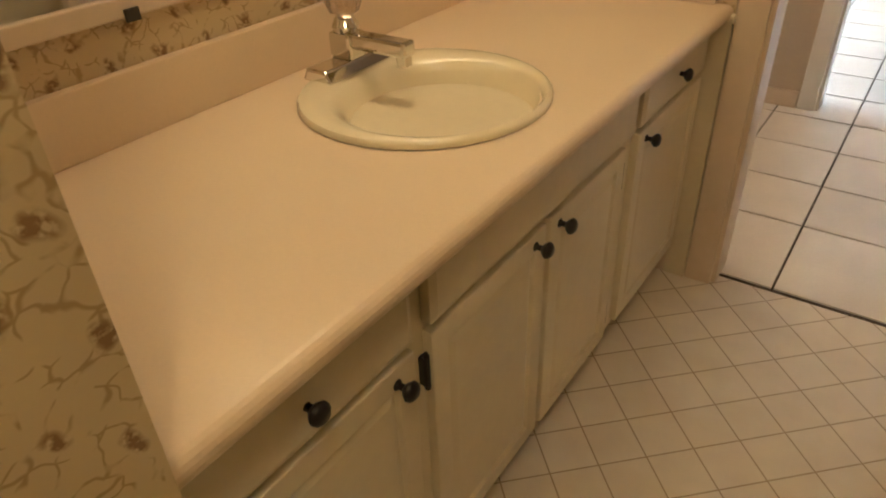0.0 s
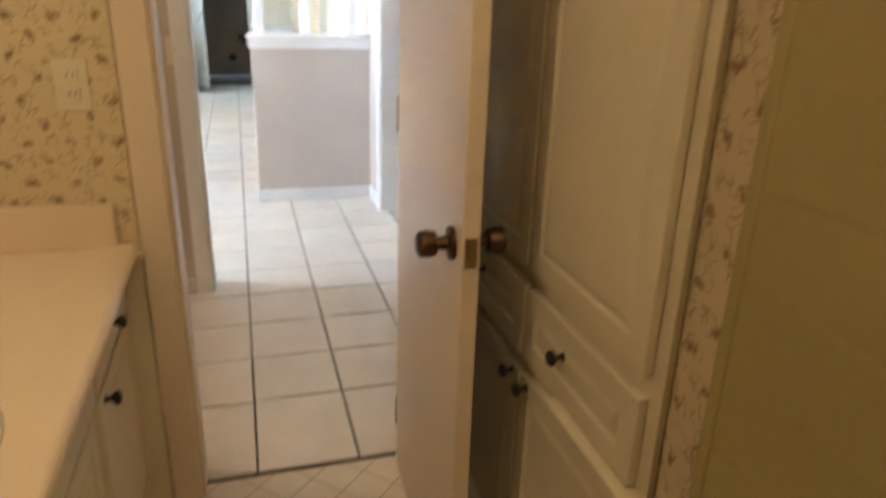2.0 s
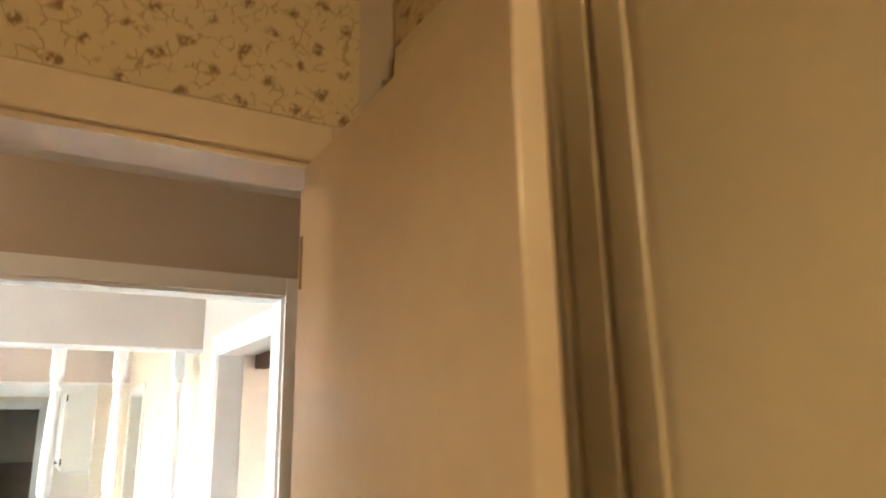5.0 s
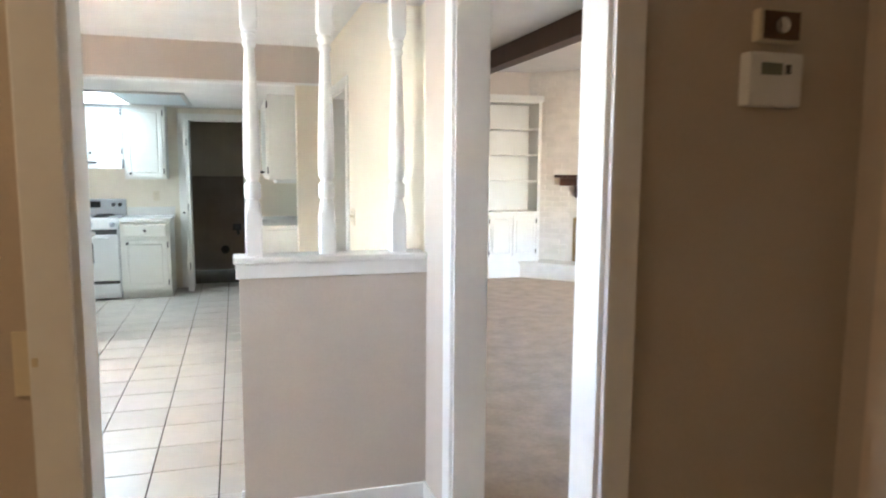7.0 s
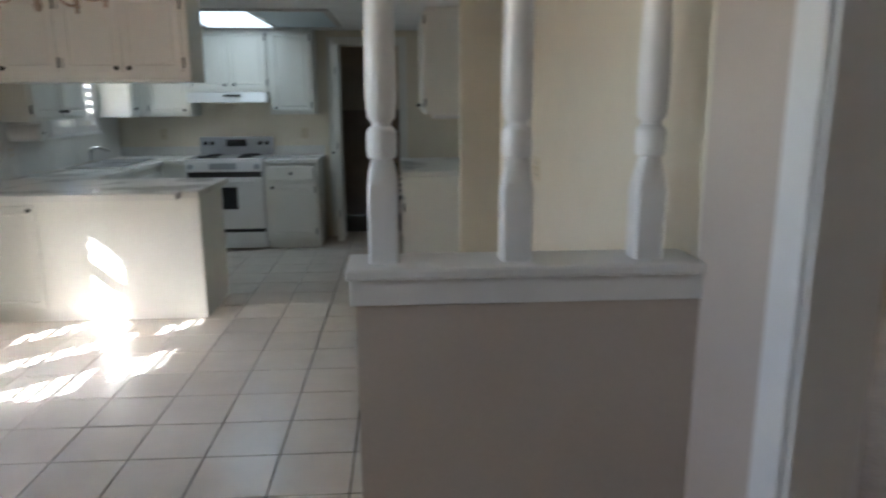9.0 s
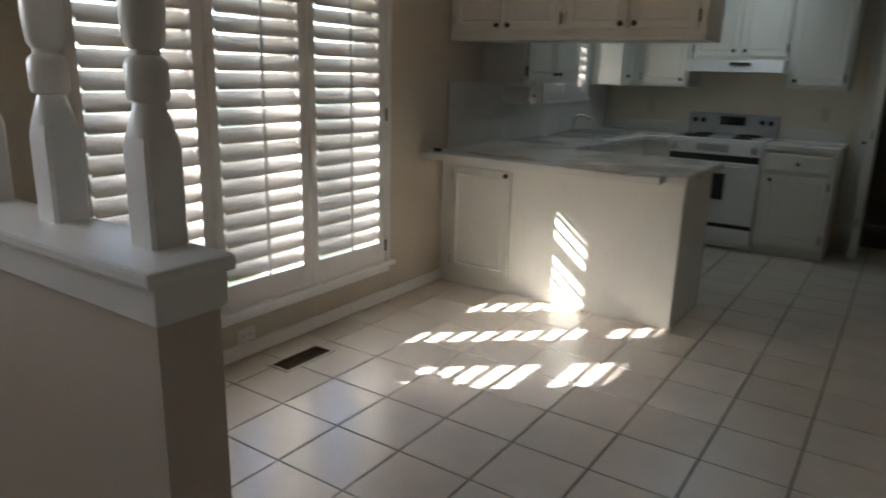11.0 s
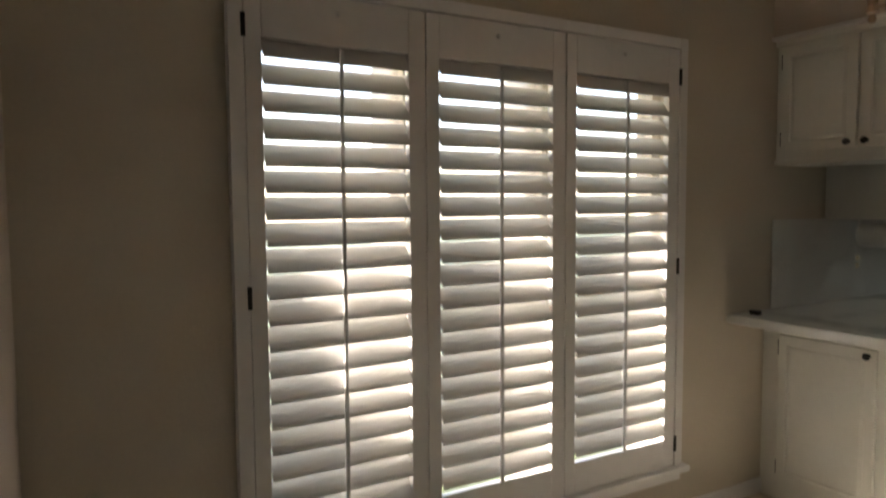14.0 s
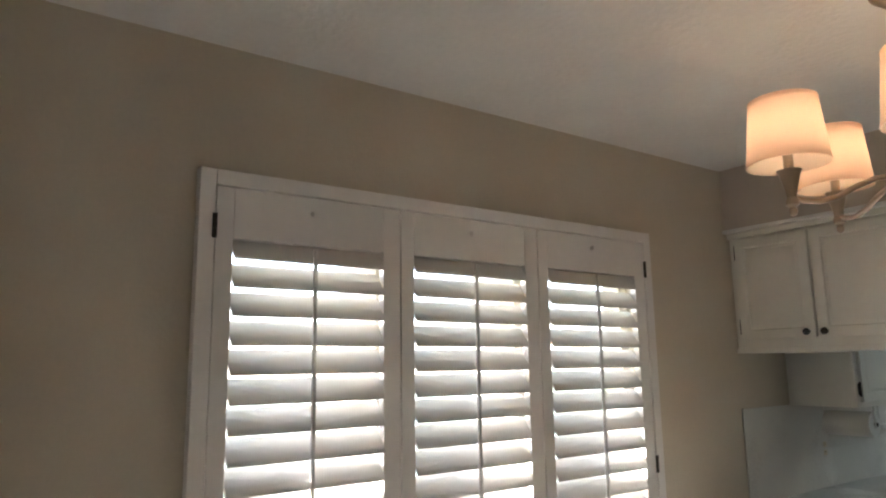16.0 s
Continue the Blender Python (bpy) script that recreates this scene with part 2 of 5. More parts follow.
M_EAVE = material("eave_paint", (0.55, 0.50, 0.44), 0.7, vary=0.06)
M_SURROUND = material("tub_surround", (0.36, 0.30, 0.12), 0.3, vary=0.05, scale=1.2, bump=0.01)
M_SHADE = bpy.data.materials.new("linen_shade")
M_SHADE.use_nodes = True
_b = M_SHADE.node_tree.nodes["Principled BSDF"]
_b.inputs["Base Color"].default_value = (0.84, 0.72, 0.60, 1)
_b.inputs["Roughness"].default_value = 0.9
_tr = M_SHADE.node_tree.nodes.new("ShaderNodeBsdfTranslucent")
_tr.inputs[0].default_value = (0.82, 0.54, 0.40, 1)
_mx = M_SHADE.node_tree.nodes.new("ShaderNodeMixShader")
_mx.inputs[0].default_value = 0.55
_out = M_SHADE.node_tree.nodes["Material Output"]
M_SHADE.node_tree.links.new(_b.outputs[0], _mx.inputs[1])
M_SHADE.node_tree.links.new(_tr.outputs[0], _mx.inputs[2])
M_SHADE.node_tree.links.new(_mx.outputs[0], _out.inputs[0])
M_BULB = glow("lit_bulb", (1.0, 0.80, 0.52), 1.6)
M_FANGLASS = glow("lit_fan_glass", (1.0, 0.74, 0.38), 0.3)
M_CAN = glow("lit_can", (1.0, 0.86, 0.68), 2.5)
M_TUBE = glow("lit_diffuser", (0.84, 0.97, 1.0), 0.12)
M_TUBEOFF = material("unlit_diffuser", (0.55, 0.66, 0.70), 0.4, vary=0.05, bump=0.02)
M_MIRROR = material("mirror", (0.86, 0.87, 0.86), 0.03, 1.0, vary=0.01, bump=0.0)
M_GLASS = bpy.data.materials.new("window_glass")
M_GLASS.use_nodes = True
_g = M_GLASS.node_tree.nodes["Principled BSDF"]
_g.inputs["Transmission Weight"].default_value, _g.inputs["Roughness"].default_value, _g.inputs["IOR"].default_value = 1.0, 0.0, 1.05
M_ACRYLIC = bpy.data.materials.new("clear_acrylic")
M_ACRYLIC.use_nodes = True
_g = M_ACRYLIC.node_tree.nodes["Principled BSDF"]
_g.inputs["Base Color"].default_value = (0.9, 0.78, 0.7, 1)
_g.inputs["Transmission Weight"].default_value, _g.inputs["Roughness"].default_value = 0.85, 0.12


# ---- builders ----
def add_box(bm, x0, y0, z0, x1, y1, z1, bevel=0.0):
    r = bmesh.ops.create_cube(bm, size=1.0)
    vs = r["verts"]
    for v in vs:
        v.co = Vector(((x0 + x1) / 2 + v.co.x * abs(x1 - x0), (y0 + y1) / 2 + v.co.y * abs(y1 - y0), (z0 + z1) / 2 + v.co.z * abs(z1 - z0)))
    if bevel:
        es = list({e for v in vs for e in v.link_edges})
        bmesh.ops.bevel(bm, geom=es, offset=bevel, segments=2, affect="EDGES", profile=0.6)
    return vs


def box(x0, y0, z0, x1, y1, z1, bevel=0.0):
    bm = bmesh.new()
    add_box(bm, x0, y0, z0, x1, y1, z1, bevel)
    return bm


def lathe(profile, segs=20, bm=None, at=(0, 0, 0), axis="Z"):
    """Turns (radius, height) pairs round an axis."""
    bm = bm or bmesh.new()
    rings = []
    for r, h in profile:
        ring = []
        for k in range(segs):
            a = 2 * math.pi * k / segs
            p = Vector((r * math.cos(a), r * math.sin(a), h))
            if axis == "X":
                p = Vector((p.z, p.x, p.y))
            elif axis == "Y":
                p = Vector((p.x, p.z, p.y))
            ring.append(bm.verts.new(p + Vector(at)))
        rings.append(ring)
    for a, b in zip(rings, rings[1:]):
        for k in range(segs):
            bm.faces.new((a[k], a[(k + 1) % segs], b[(k + 1) % segs], b[k]))
    for ring in (rings[0], rings[-1]):
        if (ring[0].co - ring[segs // 2].co).length > 1e-5:
            bm.faces.new(ring)
    bmesh.ops.recalc_face_normals(bm, faces=bm.faces[:])
    return bm


def tube(points, r, bm=None, segs=10):
    bm = bm or bmesh.new()
    pts = [Vector(p) for p in points]
    rings = []
    for i, p in enumerate(pts):
        d = (pts[min(i + 1, len(pts) - 1)] - pts[max(i - 1, 0)]).normalized()
        u = d.orthogonal().normalized() if not rings else (rings[-1][1] - d * rings[-1][1].dot(d)).normalized()
        v = d.cross(u)
        rings.append(([bm.verts.new(p + r * (u * math.cos(2 * math.pi * k / segs) + v * math.sin(2 * math.pi * k / segs))) for k in range(segs)], u))
    for (a, _), (b, _) in zip(rings, rings[1:]):
        for k in range(segs):
            bm.faces.new((a[k], a[(k + 1) % segs], b[(k + 1) % segs], b[k]))
    bm.faces.new(rings[0][0])
    bm.faces.new(rings[-1][0])
    return bm


def to_mesh(name, bm, mat, smooth=False):
    me = bpy.data.meshes.new(name)
    bmesh.ops.recalc_face_normals(bm, faces=bm.faces[:])
    bm.to_mesh(me)
    bm.free()
    me.materials.append(mat)
    if smooth:
        for p in me.polygons:
            p.use_smooth = True
        me.set_sharp_from_angle(angle=radians(40))
    return me


def part(name, bm, mat, parent, label="", smooth=False):
    ob = new(name, to_mesh(name, bm, mat, smooth))
    ob.parent = parent
    return tagged(ob, label)


def thing(name, m, label, category, group=""):
    ob = new(name)
    ob.empty_display_size = 0.1
    ob.matrix_world = m
    return tagged(ob, label, category, group)


def solo(name, bm, mat, label, category, m=None, group="", smooth=False):
    ob = new(name, to_mesh(name, bm, mat, smooth))
    if m:
        ob.matrix_world = m
    return tagged(ob, label, category, group)


def structure(name, boxes, mat, label, bevel=0.0, category="wall"):
    bm = bmesh.new()
    for b in boxes:
        add_box(bm, *b, bevel)
    return tagged(new(name, to_mesh(name, bm, mat)), label, category, "", "structure")


def raised_panel(x0, z0, x1, z1, y=0.0, thick=0.02, rail=0.055):
    """A door or drawer front with a bevelled raised field, facing -y."""
    bm = box(x0, y - thick, z0, x1, y, z1, 0.003)
    bm.faces.ensure_lookup_table()
    f = min((q for q in bm.faces if q.normal.y < -0.9), key=lambda q: -q.calc_area())
    if min(x1 - x0, z1 - z0) > 2.6 * rail:
        for w, d in ((rail, 0.0), (0.006, 0.007), (0.022, -0.006)):
            bmesh.ops.inset_region(bm, faces=[f], thickness=w, depth=0.0)
            for v in f.verts:
                v.co.y += d
    else:
        bmesh.ops.inset_region(bm, faces=[f], thickness=min(0.014, (z1 - z0) / 6), depth=0.0)
        for v in f.verts:
            v.co.y -= 0.004
    return bm


KNOB = [(0.0, 0.032), (0.009, 0.0315), (0.0145, 0.027), (0.0155, 0.022), (0.011, 0.016), (0.0055, 0.012), (0.005, 0.005), (0.009, 0.0), (0.009, -0.001)]


def knob(parent, x, z, y=-0.02, label="black metal knob"):
    bm = lathe([(r, -h) for r, h in KNOB], 14, axis="Y", at=(x, y, z))
    return part("knob", bm, M_BLACK, parent, label, True)


def hinge(parent, x, z, y=-0.012, mat=None):
    bm = box(x - 0.006, y - 0.014, z - 0.027, x + 0.006, y, z + 0.027, 0.002)
    lathe([(0.005, -0.034), (0.0055, -0.03), (0.0055, 0.03), (0.003, 0.036)], 8, bm, (x, y - 0.013, z))
    return part("hinge", bm, mat or M_BLACK, parent, "black metal hinge")


def cabinet(name, m, w, d, z0, z1, fronts, label, mat=M_CAB, toe=0.0, group=""):
    """A unit whose front faces -y at y = 0. fronts: (kind, x0, z0, x1, z1, knob x, knob z, hinge side)."""
    t = thing(name, m, label, "cabinet", group)
    bm = box(0, 0, z0 + toe, w, d, z1, 0.003)
    if toe:
        add_box(bm, 0.0, 0.06, z0, w, d, z0 + toe + 0.001)
    part("body", bm, mat, t)
    for kind, x0, a, x1, b, kx, kz, side in fronts:
        dr = part(kind, raised_panel(x0, a, x1, b), mat, t)
        if kx is not None:
            knob(dr, kx, kz)
        if side:
            hx = x0 - 0.004 if side == "l" else x1 + 0.004
            for hz in (a + 0.06, b - 0.06):
                hinge(dr, hx, hz, 0.004)
    return t


# ---- large structure ----
P = 0.3175
WX, RX = -2.74, 0.90            # window wall, right wall of the nook
structure("ground", [(-40, -40, -0.45, -2.94, 40, -0.25)], M_GRASS, "green lawn outside the windows", category="ground")
structure("subfloor", [(-2.94, -7.3, -0.2, 6.3, 7.2, -0.012)], M_GROUT, "brown grout bed under the tiles", category="floor")
structure("carpet", [(0.955, -4.1, -0.011, 6.1, 5.3, 0.006)], M_CARPET, "worn beige carpet in the family room", category="floor")
structure("vinyl_floor", [(-0.9, -7.2, -0.011, 1.6, -3.9, 0.002)], M_VINYL, "cream vinyl floor with a diagonal grid", category="floor")
structure("threshold", [(-0.16, -3.908, 0.0, 0.43, -3.896, 0.004)], M_GROUT, "thin dark strip between vinyl and tile", 0.002, "trim")

WY0, WY1, WZ0, WZ1 = -0.20, 1.625, 0.27, 2.07
KY0, KY1, KZ0, KZ1 = 3.71, 4.57, 1.19, 2.05
structure("wall_window", [
    (WX - 0.2, -0.88, 0, WX, WY0, 2.75), (WX - 0.2, WY0, 0, WX, WY1, WZ0), (WX - 0.2, WY0, WZ1, WX, WY1, 2.75),
    (WX - 0.2, WY1, 0, WX, KY0, 2.75), (WX - 0.2, KY0, 0, WX, KY1, KZ0), (WX - 0.2, KY0, KZ1, WX, KY1, 2.75), (WX - 0.2, KY1, 0, WX, 5.3, 2.75)],
    M_NOOK, "tan-grey painted wall with shuttered windows")
structure("wall_nook_right", [(RX, -0.88, 0, RX + 0.12, 1.26, 2.75), (RX, 1.26, 2.06, RX + 0.12, 2.0, 2.75), (RX, 2.0, 0, RX + 0.12, 5.3, 2.75)],
          M_CREAM, "cream painted wall beside the kitchen")
structure("wall_kitchen_back", [(WX, 5.15, 0, -0.47, 5.27, 2.75), (-0.47, 5.15, 2.05, 0.23, 5.27, 2.75), (0.23, 5.15, 0, RX, 5.27, 2.75)],
          M_CREAM, "cream painted wall behind the range")
structure("laundry_wall", [(-0.9, 6.6, 0, 0.9, 6.7, 2.6), (-1.0, 5.27, 0, -0.9, 6.7, 2.6), (0.8, 5.27, 0, 0.9, 6.6, 2.6), (-0.9, 5.27, 2.5, 0.8, 6.6, 2.6)],
          M_LAUNDRY, "dim laundry room walls")
# the laundry's far wall is darker up to 1.35 m
structure("laundry_lower_wall", [(-0.9, 6.57, 0, 0.8, 6.6, 1.35)], material("dark_laundry_lower", (0.34, 0.27, 0.21), 0.6, vary=0.15),
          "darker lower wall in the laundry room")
# passage between the hall opening and the half walls
OX0, OX1, OZ = -0.17, 0.885, 2.25
structure("wall_hall", [(WX, -2.44, 0, OX0, -2.33, 2.75), (OX0, -2.44, OZ, OX1, -2.33, 2.75), (OX1, -2.44, 0, 1.57, -2.33, 2.75)],
          M_TAN, "tan hall wall with a cased opening")
FY0, FY1, FZ = -2.33, -1.30, 2.14
structure("wall_family", [(RX, FY0, FZ, RX + 0.12, FY1, 2.75), (RX, FY1, 0, RX + 0.12, -0.88, 2.75)],
          M_GREIGE, "greige wall with a cased opening to the family room")
structure("header", [(WX, -0.906, 2.195, RX, -0.79, 2.75), (WX, -0.966, 2.195, -0.95, -0.906, 2.58)], M_GREIGE, "greige header above the spindles")
# unseen end wall; its high window is added to brighten the passage
structure("wall_foyer", [(-2.94, -2.44, 0, WX, -2.1, 2.75), (-2.94, -1.1, 0, WX, -0.88, 2.75), (-2.94, -2.1, 2.1, WX, -1.1, 2.75), (-2.94, -2.1, 0, WX, -1.1, 1.52)],
          M_GREIGE, "greige wall with an added high window at the unseen passage end")
structure("ceiling_nook", [(WX, -0.79, 2.50, RX, 2.31, 2.62)], M_CEIL, "white textured nook ceiling", category="ceiling")
structure("ceiling_passage", [(WX, -2.33, 2.58, RX, -0.906, 2.7)], M_CEIL, "white textured passage ceiling", category="ceiling")
structure("ceiling_kitchen", [(WX, 2.45, 2.185, RX, 5.15, 2.3)], M_CEIL, "white lowered kitchen ceiling", category="ceiling")
structure("soffit", [(WX, 2.30, 2.19, RX, 2.45, 2.62)], M_GREIGE, "greige soffit above the kitchen")
structure("kitchen_stub_wall", [(0.63, 2.302, 0, RX, 2.42, 2.189)], M_CREAM, "cream painted wall end between pantry and kitchen counter")
structure("soffit_trim", [(WX, 2.285, 2.178, RX, 2.46, 2.196)], M_TRIM, "white edge under the soffit", 0.003, "trim")
# hall and bathroom
BX0, BX1, BZ = -0.165, 0.475, 2.20
structure("wall_bath_door", [(-2.6, -3.95, 0, BX0, -3.84, 2.75), (BX0, -3.95, BZ, BX1, -3.84, 2.75), (BX1, -3.95, 0, 1.57, -3.84, 2.75)],
          M_TAN, "wall between hall and bathroom")
structure("wallpaper_door_wall", [(-0.87, -3.956, 0, BX0 - 0.075, -3.95, 2.62), (BX0 - 0.075, -3.956, BZ + 0.075, BX1 + 0.05, -3.95, 2.62)], M_PAPER, "sprigged wallpaper round the bathroom door")
structure("wall_vanity", [(-0.99, -7.2, 0, -0.87, -3.95, 2.75)], M_PAPER, "sprigged wallpaper behind the vanity")
structure("wall_bath_stub", [(-0.87, -5.71, 0, -0.225, -5.58, 2.62)], M_PAPER, "sprigged wallpaper on the short wall beside the vanity")
structure("wall_bath_right", [(0.60, -5.13, 0, 0.72, -3.956, 2.62)], M_PAPER, "sprigged wallpaper round the linen cabinet")
surround = structure("tub_surround_wall", [(0.55, -7.2, 0, 0.67, -5.13, 2.62)], M_SURROUND, "dull yellow tub surround panel")
structure("surround_trim", [(0.543, -5.140, 0, 0.60, -5.122, 2.62)], M_SURROUND, "dull yellow corner strip on the tub surround", 0.004, "trim")
structure("wall_bath_back", [(-0.99, -7.3, 0, 0.72, -7.2, 2.75)], M_PAPER, "sprigged wallpaper on the back wall")
structure("ceiling_bath", [(-0.99, -7.3, 2.62, 0.72, -3.95, 2.75)], M_CEIL, "textured bathroom ceiling", category="ceiling")
structure("ceiling_hall", [(-2.6, -3.84, 2.66, 1.7, -2.44, 2.76)], M_CEIL, "white textured hall ceiling", category="ceiling")
structure("wall_hall_left", [(-2.7, -3.95, 0, -2.6, -2.44, 2.75)], M_TAN, "tan wall at the hall's end")
DY0, DY1 = -3.38, -2.60
structure("wall_hall_right", [(1.57, -3.95, 0, 1.68, DY0, 2.75), (1.57, DY0, 2.22, 1.68, DY1, 2.75), (1.57, DY1, 0, 1.68, -2.33, 2.75)], M_TAN, "tan wall with a bedroom door")
structure("bedroom_wall", [(2.6, -4.0, 0, 2.7, -2.33, 2.7), (1.68, -4.1, 0, 2.7, -4.0, 2.7), (1.68, -4.0, 2.6, 2.7, -2.33, 2.7)], M_LAUNDRY, "dark bedroom walls")
# family room
structure("wall_family_far", [(1.02, 5.15, 0, 6.1, 5.27, 3.0)], M_GREIGE, "greige far wall of the family room")
structure("wall_family_right", [(5.9, -4.1, 0, 6.02, 5.15, 3.0)], M_GREIGE, "greige wall behind the bookcase")
# the wide opening lies out of view, added to daylight the family room
structure("wall_family_near", [(2.7, -4.1, 0, 3.0, -3.98, 3.0), (3.0, -4.1, 2.25, 5.4, -3.98, 3.0), (3.0, -4.1, 0, 5.4, -3.98, 0.4), (5.4, -4.1, 0, 5.9, -3.98, 3.0), (1.02, -2.33, 0, 2.7, -2.22, 3.0), (2.7, -4.1, 0, 2.82, -2.22, 3.0),
                               (1.02, -2.22, 2.75, 1.04, 5.15, 3.0)],
          M_GREIGE, "greige wall with a wide added window, out of view")
structure("ceiling_family", [(1.02, -4.1, 2.80, 6.02, 5.2, 2.92)], M_CEIL, "white family room ceiling", category="ceiling")
structure("eave", [(-3.78, -6, 2.16, -2.94, 8, 2.30)], M_EAVE, "deep painted eave over the windows", category="roof")
structure("roof_slab", [(-3.2, -7.4, 2.95, 6.4, 7.2, 3.1)], M_EAVE, "flat roof over the rooms", category="roof")
structure("outer_wall_end", [(-1.0, 5.27, 2.6, 1.02, 6.7, 2.95), (-2.94, -0.88, 2.75, WX, 5.3, 2.95), (WX, 5.15, 2.75, RX, 5.27, 2.95)], M_EAVE, "upper outer wall")


# ---- trim ----
def casing_y(name, x0, x1, z, y, depth, mat, label, w=0.07, wall=0.11):
    """A cased opening in a wall that faces -y at y; depth: the wall's thickness."""
    t = tagged(thing(name, Matrix.Translation((x0, y, 0)), label, "door frame"), kind="structure")
    W = x1 - x0
    for s, nm in ((-1, "front"), (1, "back")):
        a, b = (-0.016, 0.0) if s < 0 else (depth, depth + 0.016)
        part("casing", box(-w, a, 0, 0.004, b, z + w, 0.004), mat, t)
        part("casing", box(W - 0.004, a, 0, W + w, b, z + w, 0.004), mat, t)
        part("casing", box(0.004, a, z - 0.004, W - 0.004, b, z + w, 0.004), mat, t)
    part("jamb", box(0, -0.002, 0, 0.016, depth + 0.002, z), mat, t)
    part("jamb", box(W - 0.016, -0.002, 0, W, depth + 0.002, z), mat, t)
    part("head", box(0.016, -0.002, z - 0.016, W - 0.016, depth + 0.002, z), mat, t)
    return t


casing_y("hall_opening_frame", OX0, OX1, OZ, -2.44, 0.11, M_TRIM, "white painted frame of the wide hall opening")
casing_y("bathroom_door_frame", BX0, BX1, BZ, -3.95, 0.11, M_BTRIM, "ivory painted bathroom door frame")
casing_y("laundry_door_frame", -0.47, 0.23, 2.05, 5.15, 0.12, M_CAB, "off-white painted laundry door frame")


def casing_x(name, y0, y1, z, x, depth, mat, label, w=0.075, both=True):
    """The same for a wall that runs along y; its faces lie at x and x + depth."""
    t = tagged(thing(name, Matrix.Translation((x, y0, 0)), label, "door frame"), kind="structure")
    W = y1 - y0
    for a, b in ((-0.016, 0.0), (depth, depth + 0.016)):
        if both:
            part("casing", box(a, -w, 0, b, 0.004, z + w, 0.004), mat, t)
        part("casing", box(a, W - 0.004, 0, b, W + w, z + w, 0.004), mat, t)
        part("casing", box(a, 0.004, z - 0.004, b, W - 0.004, z + w, 0.004), mat, t)
    part("jamb", box(-0.002, 0, 0, depth + 0.002, 0.016, z), mat, t)
    part("jamb", box(-0.002, W - 0.016, 0, depth + 0.002, W, z), mat, t)
    part("head", box(-0.002, 0.016, z - 0.016, depth + 0.002, W - 0.016, z), mat, t)
    return t


casing_x("family_opening_frame", FY0, FY1, FZ, RX, 0.12, M_TRIM, "white painted frame of the family room opening", 0.09, False)
casing_x("pantry_door_frame", 1.26, 2.0, 2.06, RX, 0.12, M_CAB, "off-white pantry door frame")
casing_x("bedroom_door_frame", DY0, DY1, 2.22, 1.57, 0.11, M_BTRIM, "ivory painted bedroom door frame")

for nm, b, mt in (
    ("baseboard", (WX, -0.79, 0, WX + 0.013, 2.273, 0.075), M_TRIM), ("baseboard", (RX - 0.013, -0.79, 0, RX, 1.18, 0.075), M_TRIM), ("baseboard", (RX - 0.013, 2.08, 0, RX, 2.298, 0.075), M_TRIM),
    ("baseboard", (RX - 0.013, -1.21, 0, RX, -0.90, 0.075), M_TRIM), ("baseboard", (0.93, -2.456, 0, 1.57, -2.44, 0.075), M_BTRIM), ("baseboard", (-2.6, -2.456, 0, OX0 - 0.075, -2.44, 0.075), M_BTRIM),
    ("baseboard", (-0.60, -3.968, 0, BX0 - 0.075, -3.956, 0.075), M_BTRIM), ("baseboard", (1.04, 5.13, 0, 3.3, 5.15, 0.09), M_TRIM)):
    tagged(new(nm, to_mesh(nm, box(*b, 0.003), mt)), "painted baseboard along the wall", "baseboard", "", "structure")

# ---- half walls with turned spindles ----
LEDGE = 1.12


def half_wall(name, x0, x1, end, label, mid=-0.848, LEDGE=1.12):
    t = tagged(thing(name, Matrix.Translation((x0, mid, 0)), label, "half wall"), kind="structure")
    W = x1 - x0
    part("wall_body", box(0, -0.058, 0, W, 0.058, LEDGE - 0.085), M_GREIGE, t, "greige painted half wall")
    o0, o1 = (-0.022, 0) if end < 0 else (0, 0.022)
    part("apron", box(o0 * 0.6, -0.066, LEDGE - 0.088, W + o1 * 0.6, 0.066, LEDGE - 0.028, 0.003), M_TRIM, t, "white apron moulding")
    part("ledge", box(o0, -0.080, LEDGE - 0.028, W + o1, 0.080, LEDGE, 0.008), M_TRIM, t, "white rounded ledge")
    for s in (-1, 1):
        a, b = (-0.070, -0.058) if s < 0 else (0.058, 0.070)
        part("baseboard", box(o0 * 0.6, a, 0, W + o1 * 0.6, b, 0.075, 0.003), M_TRIM, t)
    return t


SX0 = -1.895
half_wall("half_wall_right", 0.115, RX, -1, "greige half wall with a white ledge")
half_wall("half_wall_left", SX0, -1.052, 1, "greige half wall with a white ledge beside the window", -0.908, 1.118)
structure("wall_stub", [(WX, -0.966, 0, SX0, -0.800, 2.195)], M_GREIGE, "greige wall stub beside the half wall")
structure("half_wall_end_trim", [(SX0, -0.850, 1.118, SX0 + 0.02, -0.794, 2.18)], M_TRIM, "white upright trim where the half wall meets the wall", 0.004, "trim")
structure("header_trim", [(SX0, -0.910, 2.18, RX, -0.786, 2.197)], M_TRIM, "thin white trim under the header", 0.003, "trim")


